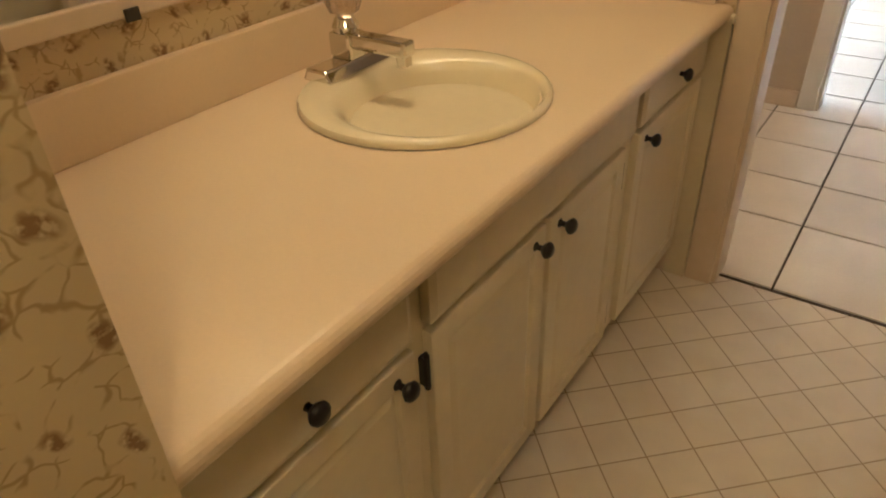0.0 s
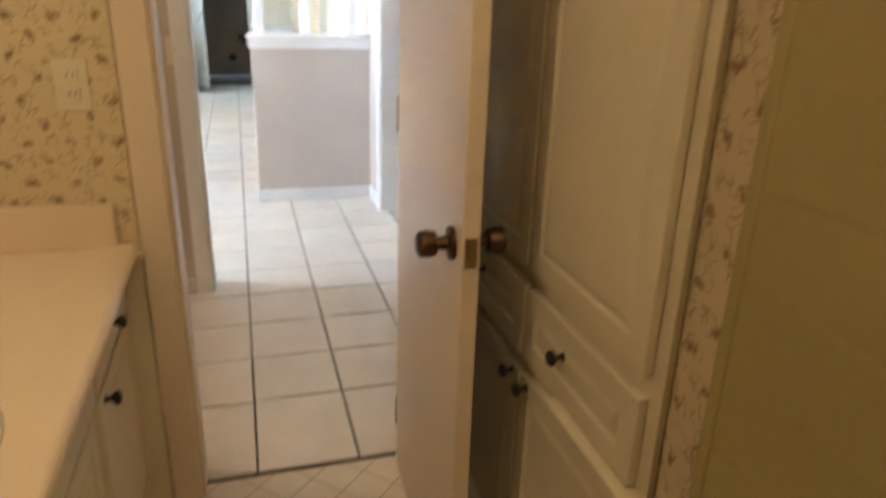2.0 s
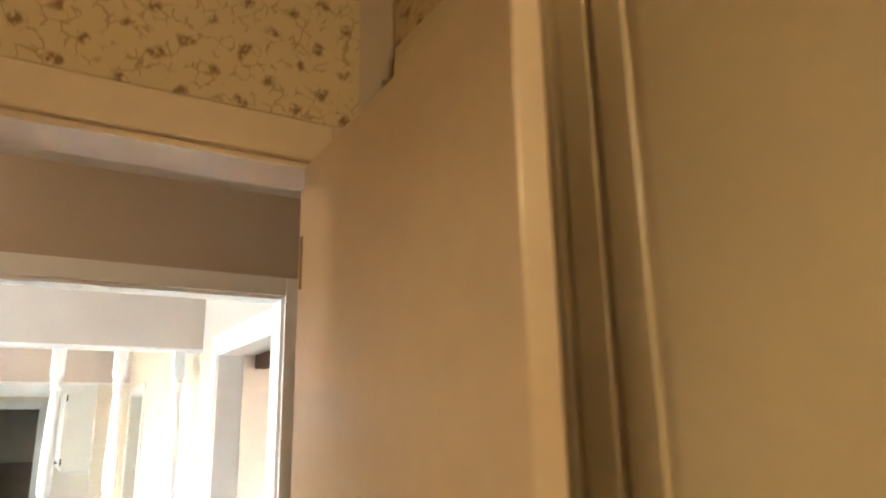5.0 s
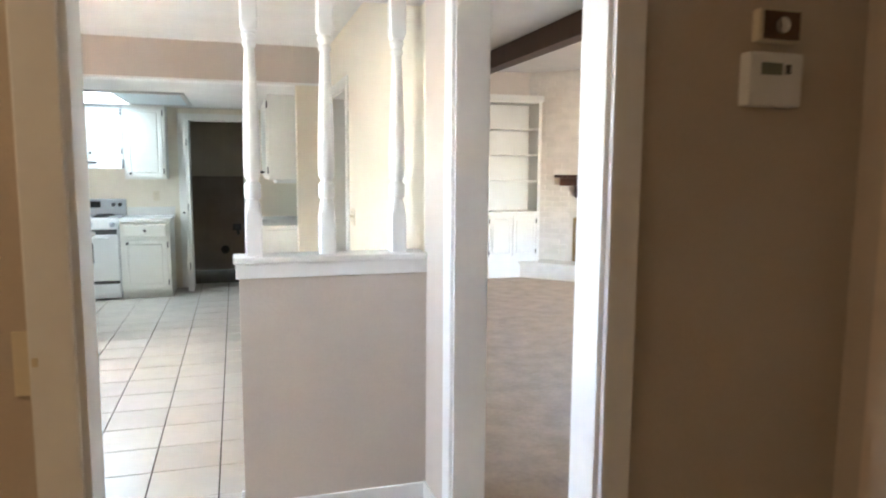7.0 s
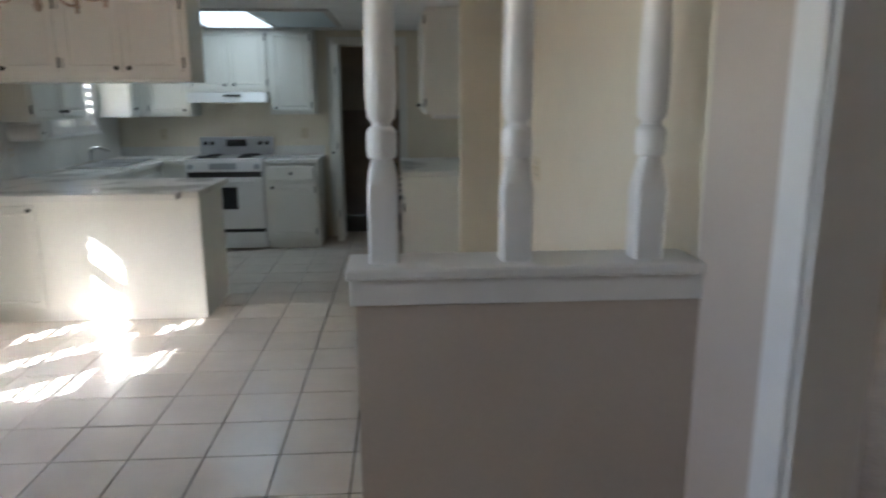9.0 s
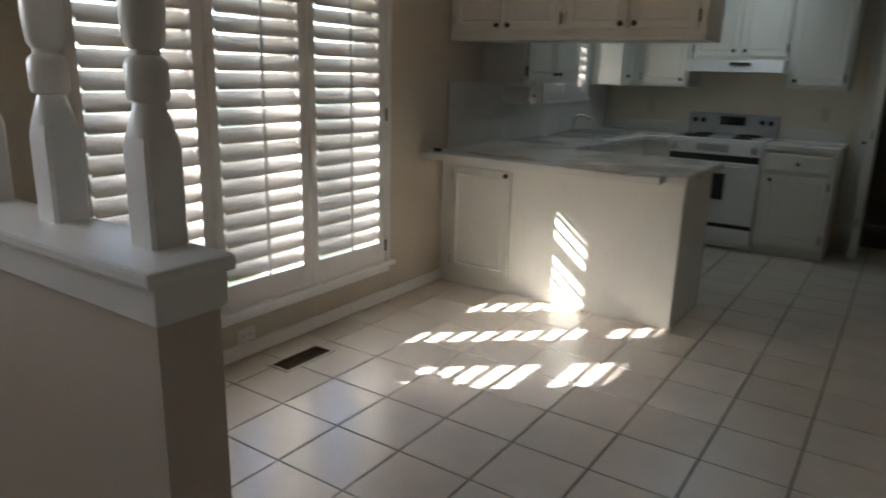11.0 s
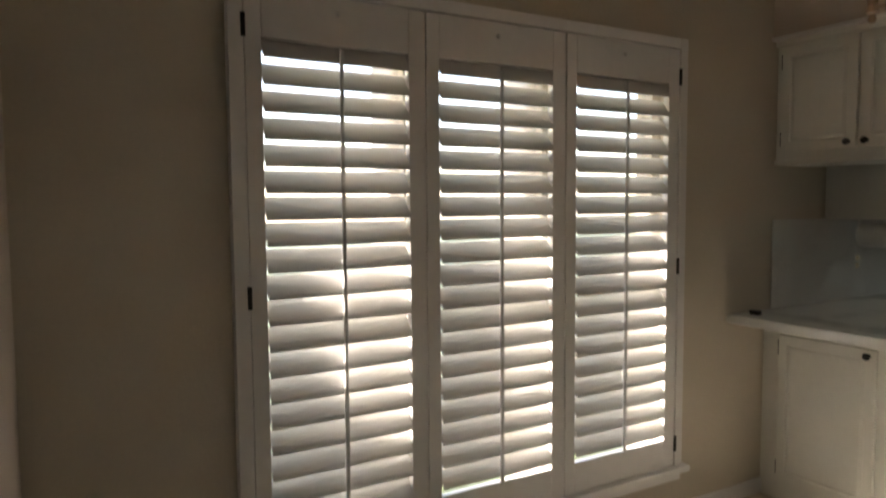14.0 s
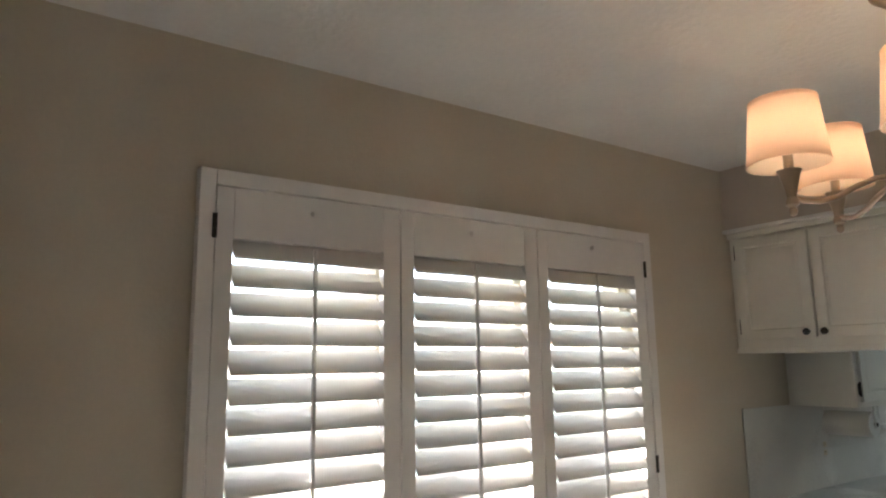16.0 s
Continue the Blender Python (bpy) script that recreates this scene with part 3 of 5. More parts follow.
def spindle_meshes():
    H = 2.18 - LEDGE
    a, n = 0.034, 32
    # (height, half width, roundness): square foot and head, turned between
    rows = [(0.0, a, 0), (0.160, a, 0), (0.178, a * 0.985, 0.35), (0.20, 0.0315, 0.8), (0.218, 0.0275, 1), (0.232, 0.0235, 1), (0.236, 0.031, 1), (0.246, 0.0335, 1), (0.288, 0.0335, 1), (0.297, 0.030, 1),
            (0.303, 0.0225, 1), (0.312, 0.0225, 1), (0.322, 0.031, 1), (0.37, 0.0345, 1), (0.46, 0.034, 1), (0.60, 0.030, 1), (0.74, 0.0245, 1), (0.82, 0.0205, 1), (0.835, 0.019, 1), (0.842, 0.026, 1), (0.852, 0.0275, 1),
            (0.862, 0.0215, 1), (0.874, 0.026, 1), (0.885, 0.0305, 1), (0.893, 0.0275, 1), (0.899, 0.025, 1), (0.905, 0.031, 0.7), (H - 0.142, a, 0.2), (H - 0.135, a, 0), (H, a, 0)]
    cuts = {"foot": rows[:3], "shaft": rows[2:-3], "head": rows[-4:]}
    return {key: spindle_ring(key, cut, n) for key, cut in cuts.items()}


def spindle_ring(key, rows, n):
    bm = bmesh.new()
    rings = []
    for z, h, rnd in rows:
        ring = []
        for k in range(n):
            t = 2 * math.pi * (k + 0.5) / n
            c, s = math.cos(t), math.sin(t)
            f = (1 - rnd) / max(abs(c), abs(s)) + rnd
            ring.append(bm.verts.new((h * c * f, h * s * f, z)))
        rings.append(ring)
    for p, q in zip(rings, rings[1:]):
        for k in range(n):
            bm.faces.new((p[k], p[(k + 1) % n], q[(k + 1) % n], q[k]))
    bm.faces.new(rings[0])
    bm.faces.new(rings[-1])
    return to_mesh(key, bm, M_TRIM, True)


SPINDLE = spindle_meshes()
for x in (0.178, 0.478, 0.782, -1.17, -1.47, -1.77):
    t = thing("spindle", Matrix.Translation((x, -0.848, LEDGE) if x > 0 else (x, -0.872, 1.118)), "white turned wooden spindle standing on the ledge", "spindle", "spindles on the half walls")
    for key, me in SPINDLE.items():
        new(key, me).parent = t

# ---- window with plantation shutters ----
PANELS = ((-0.197, 0.400), (0.404, 1.005), (1.009, 1.622))


def louver_mesh(w, width=0.089, thick=0.0105, tilt=60.0):
    bm = bmesh.new()
    n, ends = 14, []
    for y in (0.0, w):
        ring = []
        for k in range(n):
            a = 2 * math.pi * k / n
            u, v = width / 2 * math.cos(a), thick / 2 * math.sin(a)
            c, s = math.cos(radians(tilt)), math.sin(radians(tilt))
            ring.append(bm.verts.new((u * c - v * s, y, -u * s - v * c)))
        ends.append(ring)
    for k in range(n):
        bm.faces.new((ends[0][k], ends[0][(k + 1) % n], ends[1][(k + 1) % n], ends[1][k]))
    bm.faces.new(ends[0])
    bm.faces.new(ends[1])
    return to_mesh("louver", bm, M_SHUT, True)


def shutter(name, y0, y1, z0, z1, x, group, label, pitch=0.08, top=0.13, bottom=0.125, stile=0.05, tilt=54.0, width=0.089):
    t = thing(name, Matrix.Translation((x, y0, z0)), label, "shutter", group)
    W, H = y1 - y0, z1 - z0
    for a, b in ((0.0, stile), (W - stile - 0.012, W)):
        part("stile", box(-0.03, a, 0, 0, b, H, 0.003), M_SHUT, t)
    part("bottom_rail", box(-0.03, stile, 0, 0, W - stile - 0.012, bottom, 0.003), M_SHUT, t)
    part("top_rail", box(-0.03, stile, H - top - 0.016, 0, W - stile - 0.012, H, 0.003), M_SHUT, t)
    me = louver_mesh(W - 2 * stile - 0.012 - 0.004, width, tilt=tilt)
    n = int((H - top - bottom) / pitch)
    lo = H - top - width * 0.43 - (n - 1) * pitch
    for k in range(n):
        o = new("louver", me)
        o.parent = t
        o.location = (-0.015, stile + 0.002, lo + k * pitch)
    mid = stile + (W - 2 * stile - 0.012) / 2
    part("tilt_rod", box(0.012, mid - 0.006, lo - 0.06, 0.023, mid + 0.006, lo + (n - 1) * pitch + 0.01, 0.003), M_SHUT, t)
    return t


SX = WX + 0.036
for k, (a, b) in enumerate(PANELS):
    t = shutter("plantation_shutter", a, b, WZ0 + 0.003, WZ1 - 0.003, SX, "nook window shutters", "white plantation shutter with tilted louvers and a tilt rod")
    W = b - a
    if k == 0 or k == 2:
        for hz in (0.10, 0.88, 1.68):
            yy = -0.004 if k == 0 else W + 0.004
            part("hinge", box(0.0, yy - 0.007, hz - 0.035, 0.006, yy + 0.007, hz + 0.035, 0.002), M_BLACK, t, "black shutter hinge")
    else:
        for hz in (0.05,):
            part("hinge", box(0.0, -0.009, hz - 0.02, 0.005, 0.002, hz + 0.02, 0.002), M_BRONZE, t, "small catch")
    part("catch", lathe([(0.008, 0.0), (0.009, 0.006), (0.004, 0.014), (0.0, 0.015)], 10, axis="X", at=(0.0, W / 2 - 0.01, 1.745)), M_SHUT, t, "small white magnet catch")

t = tagged(thing("window_1", Matrix.Translation((WX, WY0, WZ0)), "nook window with white painted casing and sill", "window"), kind="structure")
W, H = WY1 - WY0, WZ1 - WZ0
part("casing", box(0, -0.045, 0, 0.04, 0.0, H + 0.045, 0.004), M_SHUT, t)
part("casing", box(0, W, 0, 0.04, W + 0.045, H + 0.045, 0.004), M_SHUT, t)
part("casing", box(0, 0, H, 0.04, W, H + 0.045, 0.004), M_SHUT, t)
part("window_sill", box(-0.2, -0.075, -0.028, 0.062, W + 0.075, 0.0, 0.006), M_TRIM, t, "white painted sill")
part("sill_apron", box(0.0, -0.06, -0.075, 0.02, W + 0.06, -0.028, 0.005), M_TRIM, t)
# the two middle mullions are deepened outward, unseen, to trim the sun patches
for y in (0.0, 0.60, 1.205, W - 0.05):
    part("mullion", box(-0.34 if 0 < y < 1.5 else -0.16, y - (0.03 if 0 < y < 1.5 else 0), 0, -0.07, y + 0.05, H), M_EAVE, t)
for z in (0.0, H / 2 - 0.02, H - 0.04):
    part("sash_rail", box(-0.13, 0.05, z, -0.09, W - 0.05, z + 0.04), M_EAVE, t)
for a, b in ((0.05, 0.57), (0.65, 1.175), (1.255, W - 0.05)):
    g = part("pane", box(-0.112, a, 0.03, -0.108, b, H - 0.03), M_GLASS, t)
    g.visible_shadow = False

t = tagged(thing("window_2", Matrix.Translation((WX, KY0, KZ0)), "kitchen window above the sink with white casing", "window"), kind="structure")
W, H = KY1 - KY0, KZ1 - KZ0
part("casing", box(0, -0.045, 0, 0.03, 0.0, H + 0.045, 0.004), M_SHUT, t)
part("casing", box(0, W, 0, 0.03, W + 0.045, H + 0.045, 0.004), M_SHUT, t)
part("casing", box(0, 0, H, 0.03, W, H + 0.045, 0.004), M_SHUT, t)
part("window_sill", box(-0.2, -0.05, -0.025, 0.05, W + 0.05, 0.0, 0.005), M_TRIM, t)
g = part("pane", box(-0.112, 0.0, 0.0, -0.108, W, H), M_GLASS, t)
g.visible_shadow = False
for a, b in ((KY0 + 0.002, (KY0 + KY1) / 2 - 0.001), ((KY0 + KY1) / 2 + 0.001, KY1 - 0.002)):
    shutter("plantation_shutter", a, b, KZ0 + 0.003, KZ1 - 0.003, WX + 0.026, "kitchen window shutters", "small white plantation shutter with open louvers", 0.075, 0.06, 0.06, 0.04, 48.0, 0.07)
# frames for the two unseen openings added as daylight sources
for nm, x, y, w, h, z, rz in (("added_window_foyer", -2.84, -2.1, 1.0, 0.58, 1.52, 90), ("added_window_family", 3.0, -4.04, 2.4, 1.85, 0.4, 0)):
    t = tagged(thing(nm, pose(x, y, z, 0, 0, rz), "unseen plain window with a white frame, added to let daylight in", "window"), kind="structure")
    for b in ((0, -0.03, 0, 0.05, 0.03, h), (w - 0.05, -0.03, 0, w, 0.03, h), (0.05, -0.03, 0, w - 0.05, 0.03, 0.05), (0.05, -0.03, h - 0.05, w - 0.05, 0.03, h), (w / 2 - 0.02, -0.03, 0.05, w / 2 + 0.02, 0.03, h - 0.05)):
        part("window_frame", box(*b), M_TRIM, t)

# ---- shrub outside the nook window: unseen, added to cut the sun stripes ----
def shrub(at, ry, rz, label):
    random.seed(11)
    t = thing("shrub", Matrix.Translation(at), label, "shrub")
    bm = bmesh.new()
    for k in range(7):
        a = 2 * math.pi * k / 7
        tube([(0, 0, 0), (0.06 * math.cos(a), 0.08 * math.sin(a), 0.35), (0.2 * math.cos(a), 0.3 * math.sin(a), rz * 1.2)], 0.012, bm, 6)
    part("stems", bm, M_DARK, t)
    verts, faces = [], []
    for k in range(2600):
        d = Vector((random.gauss(0, 1), random.gauss(0, 1), random.gauss(0, 1))).normalized() * random.uniform(0.45, 1.0) ** 0.5
        c = Vector((d.x * 0.42, d.y * ry * random.uniform(0.92, 1.06), rz * 1.08 + d.z * rz * random.uniform(0.92, 1.04)))
        u = Vector((random.gauss(0, 1), random.gauss(0, 1), random.gauss(0, 1))).normalized()
        w = u.orthogonal().normalized()
        L, b = random.uniform(0.05, 0.085), random.uniform(0.02, 0.032)
        i = len(verts)
        verts += [c - u * L, c + w * b, c + u * L, c - w * b]
        faces.append((i, i + 1, i + 2, i + 3))
    me = bpy.data.meshes.new("leaves")
    me.from_pydata(verts, [], faces)
    me.materials.append(M_LEAF)
    ob = new("leaves", me)
    ob.parent = t
    tagged(ob, "dense green leaves", kind="stuff")
    return t


shrub((-3.45, -0.76, -0.25), 0.54, 0.86, "unseen green shrub outside the nook window, added to cut the sun stripes")

# ---- doors ----
t = tagged(thing("door_1", pose(0.455, -3.968, 0.012, 0, 0, 268.5), "ivory bathroom door standing open", "door"), kind="structure")
part("leaf", box(0, -0.035, 0, 0.62, 0.0, BZ - 0.03, 0.003), M_BTRIM, t, "flat painted door leaf")
for s in (-1, 1):
    y = 0.0 if s > 0 else -0.035
    prof = [(0.033, 0.0), (0.033, 0.008), (0.014, 0.012), (0.012, 0.032), (0.024, 0.036), (0.027, 0.05), (0.026, 0.066), (0.018, 0.072), (0.0, 0.073)]
    part("door_knob", lathe([(r, s * h) for r, h in prof], 20, axis="Y", at=(0.555, y, 0.945)), M_AGED, t, "round aged bronze knob", True)
part("latch_plate", box(0.619, -0.03, 0.915, 0.622, -0.006, 0.975), M_BRASS, t, "worn brass latch plate")
for hz in (0.2, 1.1, 2.0):
    part("hinge", box(-0.004, -0.038, hz - 0.045, 0.0, 0.002, hz + 0.045), M_BRASS, t, "brass hinge")

t = tagged(thing("door_2", pose(1.67, DY1 - 0.05, 0.012, 0, 0, -90 + 8), "tan painted bedroom door standing slightly ajar", "door"), kind="structure")
part("leaf", box(0, 0, 0, 0.73, 0.035, 2.18, 0.003), M_DOORTAN, t)
for hz in (0.25, 1.1, 1.87):
    part("hinge", box(-0.012, -0.008, hz - 0.045, 0.012, 0.0, hz + 0.045, 0.001), M_AGED, t, "dark bronze hinge")
structure("pantry_wall", [(1.50, 1.1, 0, 1.54, 2.2, 2.5), (1.02, 1.06, 0, 1.5, 1.10, 2.5), (1.02, 2.16, 0, 1.5, 2.2, 2.5), (1.02, 1.1, 2.46, 1.5, 2.16, 2.5)], M_LAUNDRY, "dark pantry interior")
t = thing("pantry_shelf", Matrix.Translation((1.02, 1.102, 1.83)), "off-white shelf inside the dark pantry", "shelf")
part("board", box(0.10, 0, 0, 0.48, 1.056, 0.02, 0.002), M_CAB, t)
part("cleat", box(0.46, 0, -0.05, 0.48, 1.056, 0.0, 0.002), M_CAB, t)
t = tagged(thing("door_3", Matrix.Translation((-0.452, 4.79, 0.012)), "off-white folding laundry door folded back", "door"), kind="structure")
for x in (0.0, 0.032):
    part("leaf", box(x, 0, 0, x + 0.028, 0.352, 2.01, 0.003), M_CAB, t)
part("door_knob", lathe([(r, -h) for r, h in KNOB], 14, axis="X", at=(0.0, 0.04, 0.93)), M_BLACK, t, "black knob", True)
for hz in (0.3, 1.0, 1.75):
    part("hinge", box(0.026, -0.006, hz - 0.04, 0.034, 0.0, hz + 0.04), M_BLACK, t, "black hinge")


# ---- bathroom things ----
VT = 0.80
van = thing("vanity", pose(-0.30, -5.575, 0, 0, 0, 90), "ivory painted vanity with raised-panel doors and black knobs", "cabinet")
VL = 1.615
bm = box(0, 0, 0.09, VL, 0.565, VT - 0.035, 0.003)
add_box(bm, 0, 0.06, 0.0, VL, 0.565, 0.091)
part("body", bm, M_VAN, van)
for kind, a, z0, b, z1, kx, kz, side in (
    ("drawer", 0.01, 0.645, 0.37, 0.745, 0.175, 0.70, ""), ("door", 0.01, 0.115, 0.37, 0.63, 0.33, 0.60, ""),
    ("false_front", 0.41, 0.645, 1.14, 0.745, None, 0, ""), ("door", 0.41, 0.115, 0.75, 0.63, 0.712, 0.605, "l"), ("door", 0.77, 0.115, 1.10, 0.63, 0.802, 0.605, "r"),
    ("drawer", 1.17, 0.645, 1.585, 0.745, 1.38, 0.70, ""), ("door", 1.17, 0.115, 1.585, 0.63, 1.215, 0.605, "")):
    d = part(kind, raised_panel(a, z0, b, z1, 0.0, 0.018, 0.05), M_VAN, van)
    if kx is not None:
        knob(d, kx, kz, -0.018)
    if side:
        for hz in (z0 + 0.07, z1 - 0.07):
            hinge(d, a - 0.006 if side == "l" else b + 0.006, hz, 0.003)

# countertop with the basin's hole
SCX, SCY, SA, SB = -0.552, -4.795, 0.228, 0.230
bm = bmesh.new()
n = 48
x0, x1, y0, y1 = -0.868, -0.262, -5.578, -3.957
angles = sorted({2 * math.pi * k / n for k in range(n)} | {math.atan2(cy - SCY, cx - SCX) % (2 * math.pi) for cx in (x0, x1) for cy in (y0, y1)})
inner, outer = [], []
for a in angles:
    dx, dy = math.cos(a), math.sin(a)
    inner.append(bm.verts.new((SCX + SA * 0.9 * dx, SCY + SB * 0.9 * dy, VT)))
    s = min((x1 - SCX) / dx if dx > 1e-6 else (x0 - SCX) / dx if dx < -1e-6 else 9, (y1 - SCY) / dy if dy > 1e-6 else (y0 - SCY) / dy if dy < -1e-6 else 9)
    outer.append(bm.verts.new((SCX + s * dx, SCY + s * dy, VT)))
for k in range(len(angles)):
    q = (k + 1) % len(angles)
    bm.faces.new((inner[k], outer[k], outer[q], inner[q]))
low = bmesh.ops.extrude_face_region(bm, geom=bm.faces[:])
for v in [g for g in low["geom"] if isinstance(g, bmesh.types.BMVert)]:
    v.co.z -= 0.034
# rolled front edge
lathe([(0.0, y0), (0.019, y0), (0.019, y1), (0.0, y1)], 20, bm, (x1, 0, VT - 0.019), "Y")
top = solo("vanity_countertop", bm, M_LAM, "almond laminate countertop with a rolled front edge and backsplash", "countertop")
bm = box(-0.868, -5.578, VT, -0.848, -3.958, VT + 0.11, 0.004)
part("backsplash", bm, M_LAM, top)
part("sidesplash", box(-0.848, -3.977, VT, -0.285, -3.958, VT + 0.11, 0.004), M_LAM, top)

bm = bmesh.new()
prof = [(1.0, 0.002), (1.0, 0.008), (0.985, 0.013), (0.93, 0.016), (0.85, 0.013), (0.80, 0.006), (0.765, -0.012), (0.72, -0.042), (0.65, -0.076), (0.55, -0.106), (0.42, -0.130), (0.28, -0.145), (0.13, -0.153), (0.0, -0.155)]
rings = []
for r, h in prof:
    off = 0.05 * min(1.0, max(0.0, (0.97 - r) / 0.2)) * 0.7
    rings.append([bm.verts.new((SCX + off + SA * max(r, 0.001) * math.cos(2 * math.pi * k / n), SCY + SB * max(r, 0.001) * math.sin(2 * math.pi * k / n), VT + h)) for k in range(n)])
for a, b in zip(rings, rings[1:]):
    for k in range(n):
        bm.faces.new((a[k], a[(k + 1) % n], b[(k + 1) % n], b[k]))
basin = solo("washbasin", bm, M_SINK, "oval ivory porcelain basin set into the countertop", "sink", smooth=True)
part("drain", lathe([(0.024, 0.0), (0.024, 0.004), (0.014, 0.005), (0.013, 0.002), (0.0, 0.002)], 18, at=(SCX + 0.035, SCY, VT - 0.156)), M_CHROME, basin, "chrome drain", True)
part("overflow", lathe([(0.009, 0.0), (0.009, 0.003), (0.0, 0.003)], 12, at=(SCX + 0.20, SCY, VT - 0.06), axis="X"), M_CHROME, basin)

fa = thing("faucet", Matrix.Translation((SCX - 0.192, SCY + 0.015, VT + 0.012)) @ Matrix.Scale(1.2, 4), "chrome single-lever faucet with a clear acrylic knob", "faucet")
bm = box(-0.028, -0.078, 0, 0.028, 0.078, 0.02, 0.004)
for v in bm.verts:
    if v.co.z > 0.012:
        v.co.x *= 0.75
        v.co.z += 0.016 * (1 - abs(v.co.y) / 0.078)
part("base", bm, M_CHROME, fa)
bm = box(-0.022, -0.02, 0.02, 0.022, 0.02, 0.062, 0.006)
add_box(bm, 0.0, -0.015, 0.038, 0.125, 0.015, 0.062, 0.005)
add_box(bm, 0.105, -0.009, 0.022, 0.122, 0.009, 0.04, 0.002)
part("spout", bm, M_CHROME, fa)
part("stem", lathe([(0.020, 0.062), (0.022, 0.07), (0.016, 0.082), (0.010, 0.088)], 18), M_CHROME, fa, "", True)
part("knob", lathe([(0.012, 0.086), (0.024, 0.092), (0.029, 0.104), (0.028, 0.122), (0.020, 0.132), (0.0, 0.134)], 10), M_ACRYLIC, fa, "clear acrylic knob")

mi = thing("mirror", Matrix.Translation((-0.868, -5.57, 0.985)), "large framed mirror on the wallpapered wall", "mirror")
part("glass", box(0.002, 0.03, 0.03, 0.008, 1.55, 0.95), M_MIRROR, mi)
for b in ((0, 0, 0, 0.02, 1.58, 0.03), (0, 0, 0.95, 0.02, 1.58, 0.98), (0, 0, 0.03, 0.02, 0.03, 0.95), (0, 1.55, 0.03, 0.02, 1.58, 0.95)):
    part("frame", box(*b, 0.003), M_BTRIM, mi, "narrow ivory mirror frame")
part("clip", box(0.02, 0.42, -0.006, 0.026, 0.445, 0.014, 0.002), M_SLOT, mi, "dark mirror clip")


def plate(name, m, label, kind="switch", mat=M_PLATE):
    """A wall plate that faces -y, centred at its base point."""
    t = thing(name, m, label, kind)
    part("plate", box(-0.036, -0.006, -0.058, 0.036, 0.0, 0.058, 0.002), mat, t)
    if kind == "switch":
        part("toggle", box(-0.005, -0.018, -0.004, 0.005, -0.006, 0.012, 0.002), mat, t)
        for z in (-0.03, 0.03):
            part("screw", lathe([(0.0032, 0), (0.003, -0.0015), (0, -0.0016)], 8, axis="Y", at=(0, -0.006, z)), M_SLOT, t)
    else:
        for z in (-0.021, 0.021):
            part("socket", box(-0.016, -0.0085, z - 0.014, 0.016, -0.006, z + 0.014, 0.003), mat, t)
            for x in (-0.006, 0.006):
                part("slot", box(x - 0.0012, -0.0092, z - 0.003, x + 0.0012, -0.0084, z + 0.006), M_SLOT, t)
    return t


plate("light_switch", pose(-0.335, -3.956, 1.19, 0, 0, 0), "ivory outlet plate on the wallpaper", "outlet")
plate("light_switch", pose(-0.23, -2.44, 1.14), "ivory light switch beside the hall opening")
plate("light_switch", pose(RX, 1.06, 1.14, 0, 0, -90), "ivory double switch on the cream wall")
plate("light_switch", pose(RX, 0.985, 1.14, 0, 0, -90), "ivory double switch on the cream wall")
plate("wall_outlet", pose(WX, 0.57, 0.113, 0, 90, 90), "white outlet low on the wall under the window", "outlet", M_WPLATE)
plate("wall_outlet", pose(-2.28, 5.15, 1.13), "ivory outlet on the kitchen backsplash", "outlet")
plate("wall_outlet", pose(-0.80, 5.15, 1.13), "ivory outlet on the kitchen backsplash", "outlet")
plate("wall_outlet", pose(WX, 3.05, 1.10, 0, 0, 90), "ivory outlet on the kitchen backsplash", "outlet")

t = thing("end_panel", Matrix.Translation((-0.30, -3.957, 0)), "ivory painted filler panel beside the vanity", "panel")
part("board", box(0.002, -0.016, 0, 0.062, 0.0, 0.762, 0.002), M_VAN, t)
part("cap", box(0.0, -0.024, 0.762, 0.068, 0.0, 0.782, 0.004), M_VAN, t)

# linen cabinet, set into the wall, front facing -x
lin = thing("linen_cabinet", pose(0.598, -3.985, 0, 0, 0, -90), "ivory built-in linen cabinet with raised-panel doors", "cabinet")
LW = 1.0
part("face_frame", box(0, -0.012, 0, LW, 0.0, 2.45, 0.002), M_VAN, lin)
C = 0.535
for nm, a, z0, b, z1, kx, kz, side in (
    ("door", 0.03, 0.10, C - 0.006, 0.655, C - 0.04, 0.63, "l"), ("door", C + 0.006, 0.10, LW - 0.03, 0.655, C + 0.04, 0.63, "r"),
    ("drawer", 0.03, 0.69, C - 0.006, 0.85, 0.28, 0.785, ""), ("drawer", C + 0.006, 0.69, LW - 0.03, 0.85, 0.72, 0.785, ""),
    ("door", 0.03, 0.89, C - 0.006, 2.40, C - 0.035, 1.57, "l"), ("door", C + 0.006, 0.89, LW - 0.03, 2.40, C + 0.035, 1.57, "r")):
    d = part(nm, raised_panel(a, z0, b, min(z1, 1.57), -0.012, 0.018, 0.06), M_VAN, lin)
    if z1 > 2:
        part("upper_panel", raised_panel(a, 1.57, b, z1, -0.012, 0.018, 0.06), M_VAN, d)
    knob(d, kx, kz, -0.03)
part("ledge", box(0.70, -0.05, 0.665, LW + 0.03, 0.0, 0.685, 0.003), M_VAN, lin)

